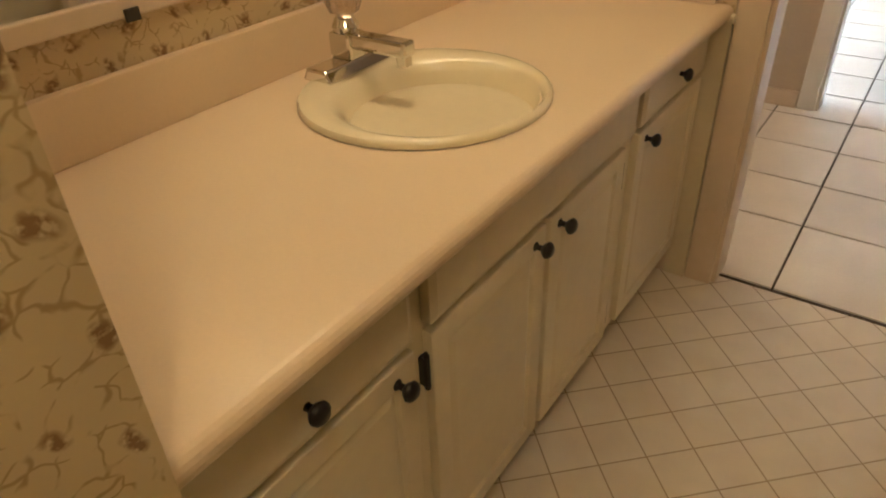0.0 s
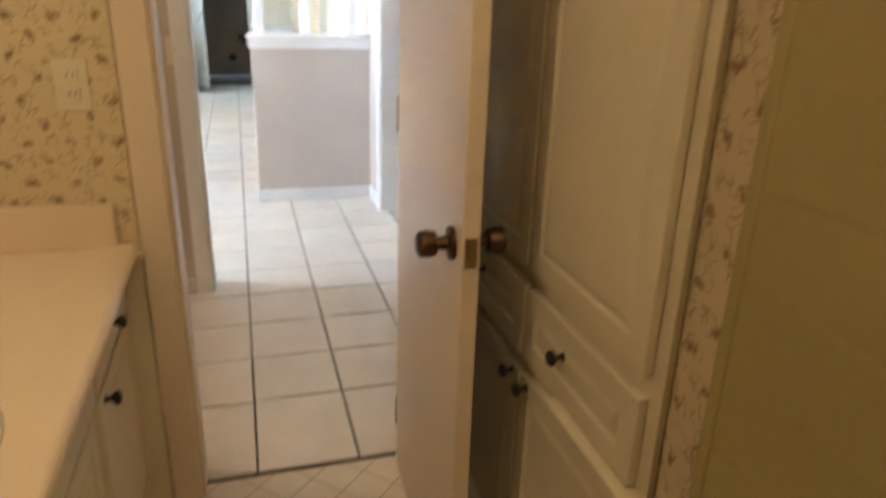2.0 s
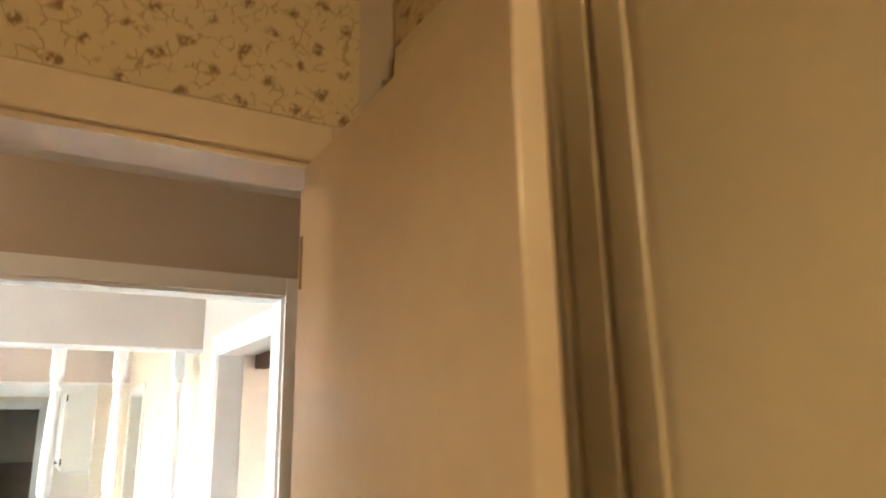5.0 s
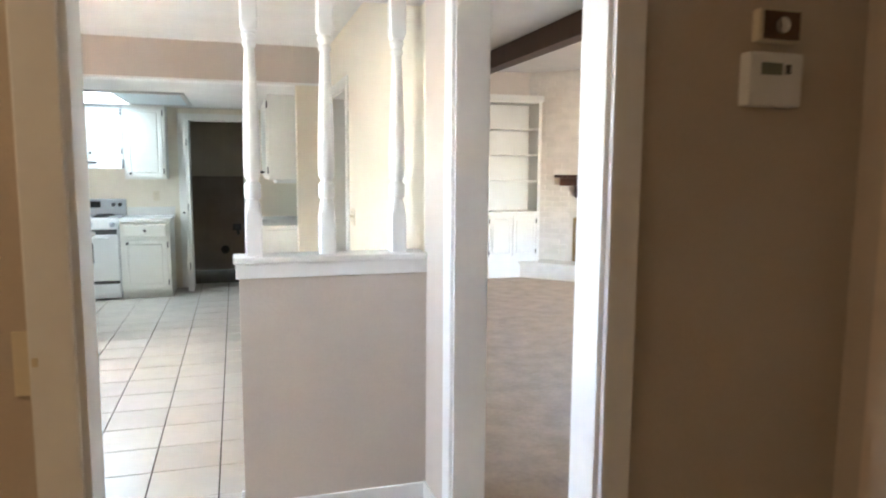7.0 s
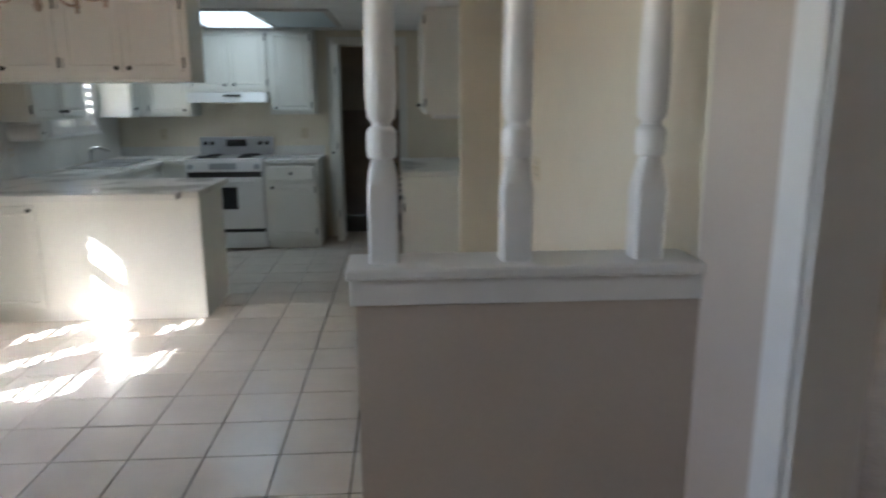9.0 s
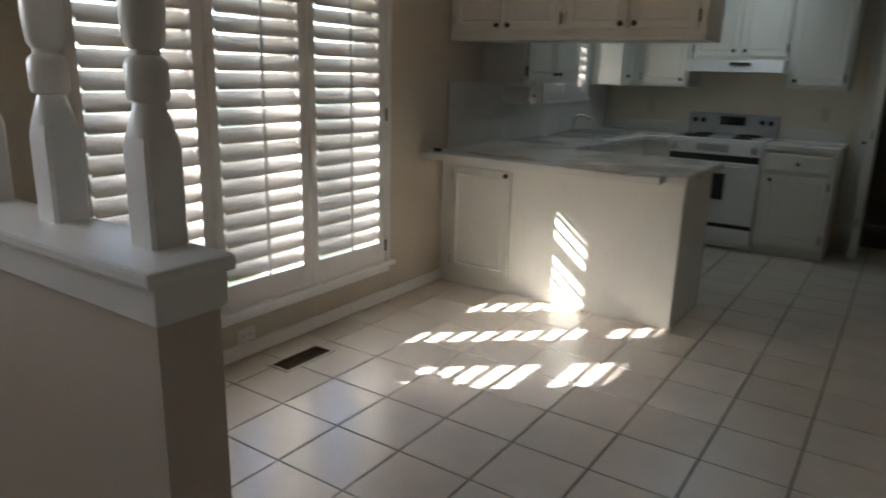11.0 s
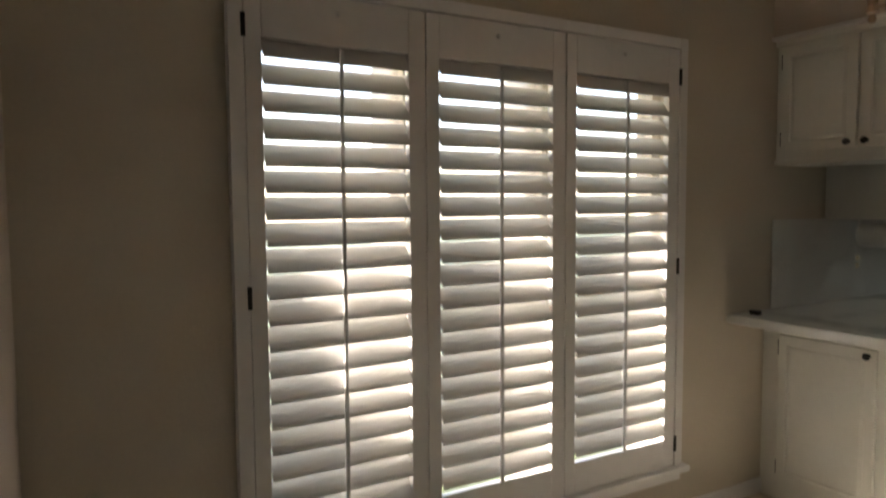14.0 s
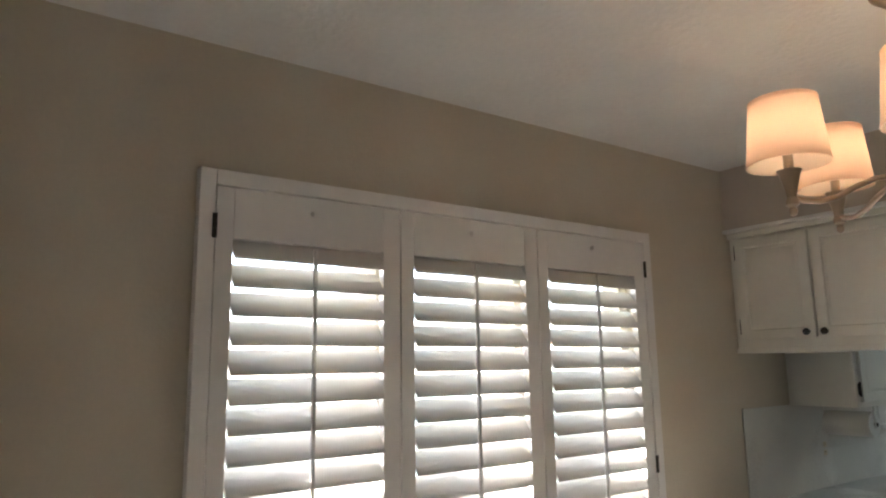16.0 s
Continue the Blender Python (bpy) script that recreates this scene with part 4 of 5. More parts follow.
# ---- hall things ----
t = thing("thermostat", pose(1.28, -2.44, 1.685) @ Matrix.Scale(1.2, 4), "white programmable thermostat on the tan wall", "thermostat")
part("body", box(-0.062, -0.028, -0.05, 0.062, 0, 0.05, 0.006), M_WPLATE, t)
part("screen", box(-0.035, -0.0295, 0.008, 0.012, -0.0275, 0.03), M_LCD, t, "grey display")
part("button", box(0.02, -0.0295, 0.01, 0.032, -0.0275, 0.028, 0.001), M_SLOT, t)
t = thing("old_thermostat", pose(1.29, -2.44, 1.805) @ Matrix.Scale(1.12, 4), "small dark thermostat with a silver dial above the other", "thermostat")
part("body", box(-0.05, -0.022, -0.032, 0.05, 0, 0.032, 0.004), M_PLATE, t)
part("face", box(-0.04, -0.0235, -0.028, 0.048, -0.0215, 0.028), M_BRONZE, t, "dark face")
part("dial", lathe([(0.017, 0), (0.016, -0.004), (0.006, -0.006), (0, -0.006)], 20, axis="Y", at=(0.004, -0.0235, 0)), M_CHROME, t, "silver dial", True)
t = thing("door_chime", pose(1.245, -2.44, 2.38), "tan painted door chime box high on the wall", "door chime")
part("cover", box(-0.085, -0.045, -0.07, 0.085, 0, 0.09, 0.005), M_TAN, t)
part("slot", box(-0.03, -0.047, -0.066, 0.03, -0.044, -0.05), M_SLOT, t, "dark slot")

t = thing("ceiling_vent", Matrix.Translation((0.235, -2.92, 2.66)), "white ceiling air vent with thin slats", "vent")
for b in ((-0.23, -0.12, -0.012, 0.23, -0.085, 0), (-0.23, 0.085, -0.012, 0.23, 0.12, 0), (-0.23, -0.085, -0.012, -0.185, 0.085, 0), (0.185, -0.085, -0.012, 0.23, 0.085, 0)):
    part("frame", box(*b, 0.003), M_TRIM, t)
# no duct is built: a dark sheet paints its shade
part("backing", box(-0.185, -0.085, -0.002, 0.185, 0.085, -0.0005), M_SLOT, t, "dark sheet for the shade behind the slats")
_sl = to_mesh("slat", box(-0.185, -0.006, -0.010, 0.185, 0.003, -0.004), M_VENT)
for k in range(11):
    o = new("slat", _sl)
    o.parent, o.location = t, (0, -0.075 + 0.015 * k, 0)

# ---- nook things ----
t = thing("floor_vent", Matrix.Translation((-2.50, 0.72, 0.0)), "dark metal floor register in the tiles by the window", "vent")
for b in ((-0.068, -0.165, 0, -0.055, 0.165, 0.006), (0.055, -0.165, 0, 0.068, 0.165, 0.006), (-0.055, -0.165, 0, 0.055, -0.15, 0.006), (-0.055, 0.15, 0, 0.055, 0.165, 0.006)):
    part("frame", box(*b, 0.0015), M_VENT, t)
# dark sheet in place of the shade below the register
part("backing", box(-0.055, -0.15, 0.0005, 0.055, 0.15, 0.0015), M_SLOT, t)
_sl = to_mesh("slat", box(-0.055, -0.003, 0.0015, 0.055, 0.003, 0.005), M_BRONZE)
for k in range(22):
    o = new("slat", _sl)
    o.parent, o.location = t, (0, -0.142 + 0.0135 * k, 0)
part("divider", box(-0.004, -0.15, 0.003, 0.004, 0.15, 0.0058), M_BRONZE, t)


CHX, CHY, CHZ = -1.473, 1.128, 1.94
ch = thing("chandelier", Matrix.Translation((CHX, CHY, CHZ)), "antique nickel chandelier with lit tapered linen shades under the ceiling", "chandelier")
part("stem", lathe([(0.0, -0.05), (0.012, -0.045), (0.020, -0.02), (0.012, 0.0), (0.028, 0.02), (0.034, 0.05), (0.018, 0.085), (0.014, 0.12), (0.016, 0.28), (0.024, 0.33), (0.014, 0.37), (0.010, 0.40), (0.010, 0.54), (0.0, 0.54)], 20), M_NICKEL, ch, "", True)
part("canopy", lathe([(0.0, 0.505), (0.03, 0.51), (0.060, 0.535), (0.066, 0.553), (0.0, 0.5595)], 24), M_NICKEL, ch, "", True)
for k in range(5):
    a = radians(72 * k + 224)
    c, s = math.cos(a), math.sin(a)
    pts = [(c * r, s * r, z) for r, z in ((0.024, 0.05), (0.06, 0.062), (0.10, 0.060), (0.15, 0.040), (0.19, 0.018), (0.235, 0.008), (0.27, 0.012), (0.29, 0.02))]
    arm = part("arm", tube(pts, 0.0075), M_NICKEL, ch, "", True)
    at = (c * 0.297, s * 0.297, 0)
    part("candle_cup", lathe([(0.0, -0.026), (0.009, -0.021), (0.011, -0.010), (0.007, -0.004), (0.016, 0.003), (0.016, 0.016), (0.012, 0.021), (0.015, 0.042), (0.026, 0.085), (0.030, 0.092), (0.012, 0.094), (0.012, 0.150), (0.0, 0.150)], 18, at=at), M_NICKEL, arm, "", True)
    part("bulb", lathe([(0.010, 0.148), (0.018, 0.168), (0.021, 0.19), (0.013, 0.22), (0.0, 0.234)], 14, at=at), M_BULB, arm, "glowing bulb", True)
    bm = lathe([(0.098, 0.110), (0.082, 0.272)], 36, at=at)
    for f in [q for q in bm.faces if len(q.verts) > 4]:
        bm.faces.remove(f)
    part("shade", bm, M_SHADE, arm, "tapered cream linen shade", True)
    for r, z in ((0.0985, 0.110), (0.0825, 0.272)):
        bm = lathe([(r, z - 0.004), (r + 0.001, z), (r, z + 0.004)], 36, at=at)
        for f in [q for q in bm.faces if len(q.verts) > 4]:
            bm.faces.remove(f)
        part("shade_trim", bm, M_SHADE, arm, "", True)
    lamp("bulb_lamp", "POINT", (CHX + at[0], CHY + at[1], CHZ + 0.195), 0.045, (1.0, 0.72, 0.50), 0.022)

# ---- kitchen things ----
PX1, PY = -1.137, 2.273
cabinet("peninsula_cabinet", Matrix.Translation((WX + 0.002, PY, 0)), PX1 - WX - 0.002, 0.60, 0, 0.862,
        [("door", 0.095, 0.10, 0.535, 0.80, 0.505, 0.775, "l")], "off-white peninsula with one raised-panel door facing the nook", M_CAB)
bm = box(WX + 0.002, 2.0, 0.864, -1.09, 2.93, 0.905, 0.0)
es = [e for e in bm.edges if all(abs(v.co.x + 1.09) < 1e-4 and v.co.y < 2.1 for v in e.verts)]
bmesh.ops.bevel(bm, geom=es, offset=0.11, segments=8, affect="EDGES")
es = [e for e in bm.edges if abs(e.verts[0].co.z - e.verts[1].co.z) < 1e-5 and len(e.link_faces) == 2]
bmesh.ops.bevel(bm, geom=es, offset=0.006, segments=2, affect="EDGES")
solo("peninsula_countertop", bm, M_KLAM, "white laminate peninsula top with a rounded corner", "countertop")
t = thing("counter_box", Matrix.Translation((-2.66, 2.10, 0.905)), "small dark fitting on the counter by the wall", "fitting")
part("body", box(-0.022, -0.016, 0, 0.022, 0.016, 0.022, 0.003), M_BLACK, t)

UZ0, UZ1 = 1.61, 2.187
pu = cabinet("peninsula_upper_cabinet", Matrix.Translation((WX + 0.002, 2.335, 0)), 1.60, 0.32, UZ0, UZ1,
             [("door", 0.035, UZ0 + 0.05, 0.385, UZ1 - 0.045, 0.355, UZ0 + 0.075, "l"), ("door", 0.40, UZ0 + 0.05, 0.765, UZ1 - 0.045, 0.432, UZ0 + 0.075, "r"),
              ("door", 0.805, UZ0 + 0.05, 1.175, UZ1 - 0.045, 1.142, UZ0 + 0.075, "l"), ("door", 1.19, UZ0 + 0.05, 1.555, UZ1 - 0.045, 1.222, UZ0 + 0.075, "r")],
             "off-white upper cabinet hung over the peninsula", M_CAB)
part("crown", box(-0.0, -0.02, UZ1 - 0.035, 1.6, 0.0, UZ1, 0.004), M_CAB, pu)
part("light_rail", box(0.0, -0.014, UZ0 - 0.012, 1.6, 0.32, UZ0 + 0.012, 0.003), M_CAB, pu)

# window-wall run, front facing +x
cabinet("sink_base_cabinet", pose(-2.12, 2.88, 0, 0, 0, 90), 2.25, 0.615, 0, 0.862,
        [("door", 0.05, 0.12, 0.45, 0.80, 0.42, 0.77, ""), ("door", 0.48, 0.12, 0.9, 0.80, 0.87, 0.77, ""), ("door", 0.92, 0.12, 1.34, 0.80, 0.95, 0.77, "")], "off-white base cabinets under the kitchen window", M_CAB, 0.09)
solo("sink_countertop", box(WX + 0.002, 2.932, 0.866, -2.09, 5.148, 0.906, 0.005), M_KLAM, "white laminate counter under the kitchen window", "countertop")
t = thing("kitchen_sink", Matrix.Translation((-2.41, 4.12, 0.906)), "white enamel double sink set into the counter", "sink")
bm = bmesh.new()
add_box(bm, -0.25, -0.42, 0, 0.25, 0.42, 0.014, 0.006)
part("rim", bm, M_STOVE, t)
# no hollow: grey sheets on the rim paint the bowls' shade
for a in (-0.38, 0.02):
    part("bowl", box(-0.20, a, 0.0125, 0.17, a + 0.36, 0.0165), M_STEEL, t, "flat grey sheet for the shaded bowl")
t = thing("kitchen_faucet", Matrix.Translation((-2.62, 4.12, 0.92)), "chrome kitchen faucet behind the sink", "faucet")
part("base", box(-0.02, -0.1, 0, 0.02, 0.1, 0.02, 0.005), M_CHROME, t)
part("spout", tube([(0, 0, 0.02), (0, 0, 0.10), (0.03, 0, 0.14), (0.10, 0, 0.14), (0.18, 0, 0.11)], 0.011), M_CHROME, t, "", True)
part("lever", box(-0.012, -0.012, 0.10, 0.012, 0.06, 0.125, 0.004), M_CHROME, t)

cabinet("window_upper_cabinet", pose(-2.41, 2.75, 0, 0, 0, 90), 0.90, 0.328, 1.335, 2.18,
        [("door", 0.03, 1.36, 0.44, 2.15, 0.41, 1.40, "l"), ("door", 0.46, 1.36, 0.87, 2.15, 0.49, 1.40, "r")], "off-white upper cabinet on the window wall", M_CAB)
cabinet("corner_upper_cabinet", pose(-2.41, 4.63, 0, 0, 0, 90), 0.51, 0.328, 1.32, 2.18, [("door", 0.03, 1.345, 0.30, 2.15, 0.06, 1.40, "")], "off-white corner upper cabinet", M_CAB)
cabinet("back_upper_cabinet", Matrix.Translation((-2.405, 4.82, 0)), 0.535, 0.328, 1.32, 2.18,
        [("door", 0.11, 1.345, 0.51, 2.15, 0.47, 1.385, "l")], "off-white upper cabinet beside the range hood", M_CAB)
cabinet("hood_upper_cabinet", Matrix.Translation((-1.866, 4.82, 0)), 0.77, 0.328, 1.56, 2.18,
        [("door", 0.02, 1.59, 0.38, 2.15, 0.345, 1.63, "l"), ("door", 0.40, 1.59, 0.75, 2.15, 0.435, 1.63, "r")], "off-white upper cabinet over the range hood", M_CAB)
cabinet("range_upper_cabinet", Matrix.Translation((-1.092, 4.82, 0)), 0.445, 0.328, 1.335, 2.18,
        [("door", 0.03, 1.365, 0.415, 2.15, 0.065, 1.40, "r")], "off-white upper cabinet beside the laundry door", M_CAB)
t = thing("range_hood", Matrix.Translation((-1.866, 4.63, 1.455)), "white range hood with a dark vent slot", "range hood")
bm = box(0, 0, 0, 0.77, 0.515, 0.10, 0.004)
for v in bm.verts:
    if v.co.y < 0.1 and v.co.z > 0.05:
        v.co.y += 0.03
part("shell", bm, M_STOVE, t)
part("switch_slot", box(0.36, -0.004, 0.06, 0.52, 0.03, 0.078, 0.002), M_SLOT, t, "dark switch slot")

cabinet("corner_base_cabinet", Matrix.Translation((-2.118, 4.50, 0)), 0.218, 0.645, 0, 0.862, [], "off-white base filler beside the range", M_CAB, 0.09)
solo("corner_countertop", box(-2.088, 4.475, 0.866, -1.898, 5.148, 0.906, 0.005), M_KLAM, "white laminate counter between sink run and range", "countertop")
cabinet("range_base_cabinet", Matrix.Translation((-1.128, 4.50, 0)), 0.518, 0.645, 0, 0.862,
        [("drawer", 0.03, 0.70, 0.485, 0.84, 0.26, 0.77, ""), ("door", 0.03, 0.12, 0.485, 0.665, 0.075, 0.63, "r")], "off-white base cabinet with a drawer and door", M_CAB, 0.09)
bm = box(-1.128, 4.475, 0.866, -0.595, 5.148, 0.906, 0.005)
add_box(bm, -1.128, 5.128, 0.906, -0.595, 5.148, 1.0, 0.003)
solo("range_countertop", bm, M_KLAM, "white laminate counter with a backsplash", "countertop")
t = thing("backsplash", Matrix.Translation((WX, 5.148, 0.906)), "white laminate backsplash along the counter", "backsplash")
part("back_strip", box(0.006, -0.020, 0, 0.842, 0.0, 0.094, 0.003), M_KLAM, t)
part("side_panel", box(0.002, -2.828, 0, 0.008, -0.028, 0.432, 0.001), M_KLAM, t)

st = thing("range", Matrix.Translation((-1.892, 4.475, 0)), "white electric range with coil burners and a dark oven window", "stove")
SWD = 0.758
part("body", box(0, 0.02, 0.02, SWD, 0.66, 0.90, 0.004), M_STOVE, st)
part("cooktop", box(-0.001, 0.0, 0.895, SWD + 0.001, 0.62, 0.918, 0.006), M_STOVE, st)
part("control_strip", box(0.0, -0.006, 0.79, SWD, 0.02, 0.897, 0.006), M_STOVE, st)
part("strip_window", box(0.24, -0.008, 0.815, 0.50, -0.005, 0.875, 0.001), M_STEEL, st)
# dark strip paints the shade between control strip and oven door
part("gap", box(0.02, 0.008, 0.735, SWD - 0.02, 0.022, 0.79), M_SLOT, st, "dark strip for the shade under the control strip")
part("oven_door", box(0.01, -0.012, 0.22, SWD - 0.01, 0.022, 0.735, 0.008), M_STOVE, st)
part("oven_window", box(0.14, -0.0145, 0.42, SWD - 0.26, -0.011, 0.64, 0.002), M_OVEN, st, "black oven window")
part("oven_handle", tube([(0.1, -0.012, 0.70), (0.11, -0.045, 0.70), (SWD - 0.11, -0.045, 0.70), (SWD - 0.1, -0.012, 0.70)], 0.009), M_STOVE, st, "", True)
part("lower_drawer", box(0.01, -0.006, 0.06, SWD - 0.01, 0.022, 0.185, 0.006), M_STOVE, st)
# shade between oven door and drawer, painted as a dark strip
part("shadow_gap", box(0.012, 0.006, 0.185, SWD - 0.012, 0.021, 0.22), M_SLOT, st)
part("backguard", box(0, 0.585, 0.90, SWD, 0.66, 1.10, 0.01), M_STEEL, st, "grey control panel")
part("clock", box(0.27, 0.581, 1.0, 0.49, 0.587, 1.075, 0.002), M_OVEN, st, "black clock panel")
for x in (0.06, 0.13, SWD - 0.13, SWD - 0.06):
    part("dial", lathe([(0.022, 0), (0.022, -0.012), (0.017, -0.02), (0, -0.021)], 16, axis="Y", at=(x, 0.585, 1.035)), M_OVEN, st, "black dial", True)
for x in (0.06, SWD - 0.06):
    part("dial", lathe([(0.03, 0), (0.03, -0.008), (0.02, -0.018), (0, -0.019)], 16, axis="Y", at=(x, -0.006, 0.845)), M_STEEL, st, "grey dial", True)
for x, y, r in ((0.19, 0.16, 0.10), (0.56, 0.16, 0.075), (0.19, 0.43, 0.075), (0.56, 0.43, 0.10)):
    bn = part("burner", lathe([(r + 0.02, 0.917), (r + 0.02, 0.922), (r + 0.008, 0.923), (r, 0.919), (0, 0.919)], 24, at=(x, y, 0)), M_CHROME, st, "chrome drip pan", True)
    bm = bmesh.new()
    for q in range(4):
        rr = r * (0.28 + 0.22 * q)
        tube([(x + rr * math.cos(a * 0.2618), y + rr * math.sin(a * 0.2618), 0.927) for a in range(25)], 0.006, bm, 6)
    part("coil", bm, M_COIL, bn, "black heating coil")

# right-hand run against the cream wall, front facing -x
cabinet("side_base_cabinet", pose(0.25, 4.53, 0, 0, 0, -90), 1.33, 0.648, 0, 0.862,
        [("drawer", 0.03, 0.70, 0.43, 0.84, 0.23, 0.77, ""), ("door", 0.03, 0.12, 0.43, 0.665, 0.39, 0.63, ""), ("drawer", 0.46, 0.70, 0.86, 0.84, 0.66, 0.77, ""), ("door", 0.46, 0.12, 0.86, 0.665, 0.82, 0.63, ""),
         ("drawer", 0.89, 0.70, 1.30, 0.84, 1.1, 0.77, ""), ("door", 0.89, 0.12, 1.30, 0.665, 0.93, 0.63, "r")], "off-white base cabinets against the cream wall", M_CAB, 0.09)
solo("side_countertop", box(0.222, 3.18, 0.866, RX - 0.002, 4.54, 0.906, 0.006), M_KLAM, "white laminate counter against the cream wall", "countertop")
cabinet("side_upper_cabinet", pose(0.43, 4.53, 0, 0, 0, -90), 1.33, 0.468, 1.36, 2.18,
        [("door", 0.03, 1.39, 0.43, 2.15, 0.39, 1.43, "l"), ("door", 0.46, 1.39, 0.86, 2.15, 0.50, 1.43, "r"), ("door", 0.89, 1.39, 1.30, 2.15, 0.93, 1.43, "r")], "off-white upper cabinets against the cream wall", M_CAB)
t = thing("under_cabinet_light", Matrix.Translation((0.55, 3.23, 1.325)), "slim white light under the upper cabinet", "light fixture")
part("housing", box(-0.05, 0, 0, 0.2, 0.5, 0.034, 0.006), M_WPLATE, t)

t = thing("paper_towel_holder", Matrix.Translation((-2.52, 2.90, 1.335)), "white paper towel roll on a bracket under the cabinet", "paper towel")
part("roll", lathe([(0.02, -0.11), (0.058, -0.11), (0.06, -0.105), (0.06, 0.105), (0.058, 0.11), (0.02, 0.11)], 24, at=(0, 0, -0.085), axis="X"), M_PAPERROLL, t, "", True)
for x in (-0.118, 0.118):
    part("bracket", box(x - 0.004, -0.012, -0.10, x + 0.004, 0.012, 0.0, 0.002), M_WPLATE, t)
part("spindle", lathe([(0.009, -0.125), (0.009, 0.125)], 10, at=(0, 0, -0.085), axis="X"), M_BLACK, t)

t = thing("kitchen_ceiling_light", Matrix.Translation((-0.98, 3.95, 2.185)), "framed fluorescent ceiling light with one lit panel", "light fixture")
part("diffuser", box(-0.62, -0.53, -0.012, -0.01, 0.75, -0.006), M_TUBE, t, "lit cool white diffuser")
part("diffuser", box(0.01, -0.53, -0.012, 0.60, 0.75, -0.006), M_TUBEOFF, t, "unlit pale blue diffuser")
for b in ((-0.66, -0.57, -0.02, 0.64, -0.53, 0), (-0.66, 0.75, -0.02, 0.64, 0.79, 0), (-0.66, -0.53, -0.02, -0.62, 0.75, 0), (0.60, -0.53, -0.02, 0.64, 0.75, 0), (-0.01, -0.53, -0.02, 0.01, 0.75, 0)):
    part("frame", box(*b, 0.002), M_VENT, t)
t = thing("washer_box", Matrix.Translation((0.12, 6.568, 0.62)), "dark laundry outlet with a hose stub", "outlet")
part("plate", box(-0.06, -0.02, -0.05, 0.06, 0, 0.05, 0.004), M_SLOT, t)
part("hose", tube([(0, -0.02, 0), (0.0, -0.1, -0.02), (0.02, -0.12, -0.1)], 0.02), M_BLACK, t)
t = thing("dryer_vent", Matrix.Translation((-0.05, 6.568, 0.30)), "round dark dryer vent on the laundry wall", "vent")
part("pipe", lathe([(0.06, 0), (0.06, -0.05), (0.05, -0.05), (0.05, -0.01), (0, -0.01)], 20, axis="Y"), M_BLACK, t)

# ---- family room things ----
def bookcase(name, m, w, label, doors=2):
    t = thing(name, m, label, "bookcase")
    d, h, base = 0.34, 2.43, 0.88
    part("side", box(0, 0, 0, 0.04, d, h), M_SHELF, t)
    part("side", box(w - 0.04, 0, 0, w, d, h), M_SHELF, t)
    part("back", box(0.04, d - 0.02, 0, w - 0.04, d, h), M_SHELF, t)
    part("top", box(0.04, 0, h - 0.08, w - 0.04, d - 0.02, h), M_SHELF, t)
    part("crown", box(-0.02, -0.025, h - 0.055, w + 0.02, 0.0, h + 0.02, 0.006), M_SHELF, t)
    part("base_box", box(0.04, 0.02, 0, w - 0.04, d - 0.02, base), M_SHELF, t)
    part("counter", box(0.0, -0.02, base, w, 0.0, base + 0.025, 0.003), M_SHELF, t)
    part("counter", box(0.04, 0.0, base, w - 0.04, d - 0.02, base + 0.025, 0.003), M_SHELF, t)
    for z in (1.30, 1.655, 2.0):
        part("shelf", box(0.04, 0.01, z, w - 0.04, d - 0.02, z + 0.022, 0.002), M_SHELF, t)
    dw = (w - 0.10) / doors
    for k in range(doors):
        dr = part("door", raised_panel(0.05 + k * dw + 0.004, 0.30, 0.05 + (k + 1) * dw - 0.004, base - 0.03, 0.02, 0.02, 0.05), M_SHELF, t)
        for hz in (0.36, base - 0.1):
            hinge(dr, 0.05 + (0.0 if k == 0 else doors * dw), hz, 0.004)
    return t


bookcase("bookcase", Matrix.Translation((3.30, 4.80, 0)), 0.78, "grey-white built-in bookcase with empty shelves and lower doors")
bookcase("bookcase", pose(5.42, 3.26, 0, 0, 0, -90), 0.86, "grey-white built-in bookcase with empty shelves beside the fireplace")
# diagonal chimney breast; local x runs along the face, -y faces the room
FM = pose(3.95, 5.25, 0, 0, 0, -45)
CW = 2.05
ch = tagged(thing("chimney_breast", FM, "white painted brick chimney breast across the corner", "fireplace wall"), kind="structure")
part("core", box(-0.35, 0.005, 0.0, CW + 0.35, 0.35, 2.8), M_BRICK, ch)
he = thing("hearth", FM, "raised painted brick hearth in front of the fireplace", "hearth")
part("base", box(0.02, -0.40, 0.006, CW + 0.0, 0.0, 0.19, 0.004), M_BRICK, he)
part("slab", box(0.0, -0.42, 0.19, CW + 0.02, 0.0, 0.225, 0.005), M_BRICK, he)
fp = thing("fireplace_insert", FM @ Matrix.Translation((0.82, 0.0, 0.226)), "brass framed fireplace with smoked glass doors", "fireplace")
FW, FH = 1.0, 0.60
for b in ((0, -0.03, 0, FW, 0.0, 0.06), (0, -0.03, FH - 0.09, FW, 0, FH), (0, -0.03, 0.06, 0.09, 0, FH - 0.09), (FW - 0.09, -0.03, 0.06, FW, 0, FH - 0.09)):
    part("frame", box(*b, 0.004), M_BRASS, fp, "dull brass surround")
part("hood_strip", box(0.09, -0.036, FH - 0.13, FW - 0.09, -0.004, FH - 0.09, 0.003), M_DARK, fp)
dw = (FW - 0.18) / 4
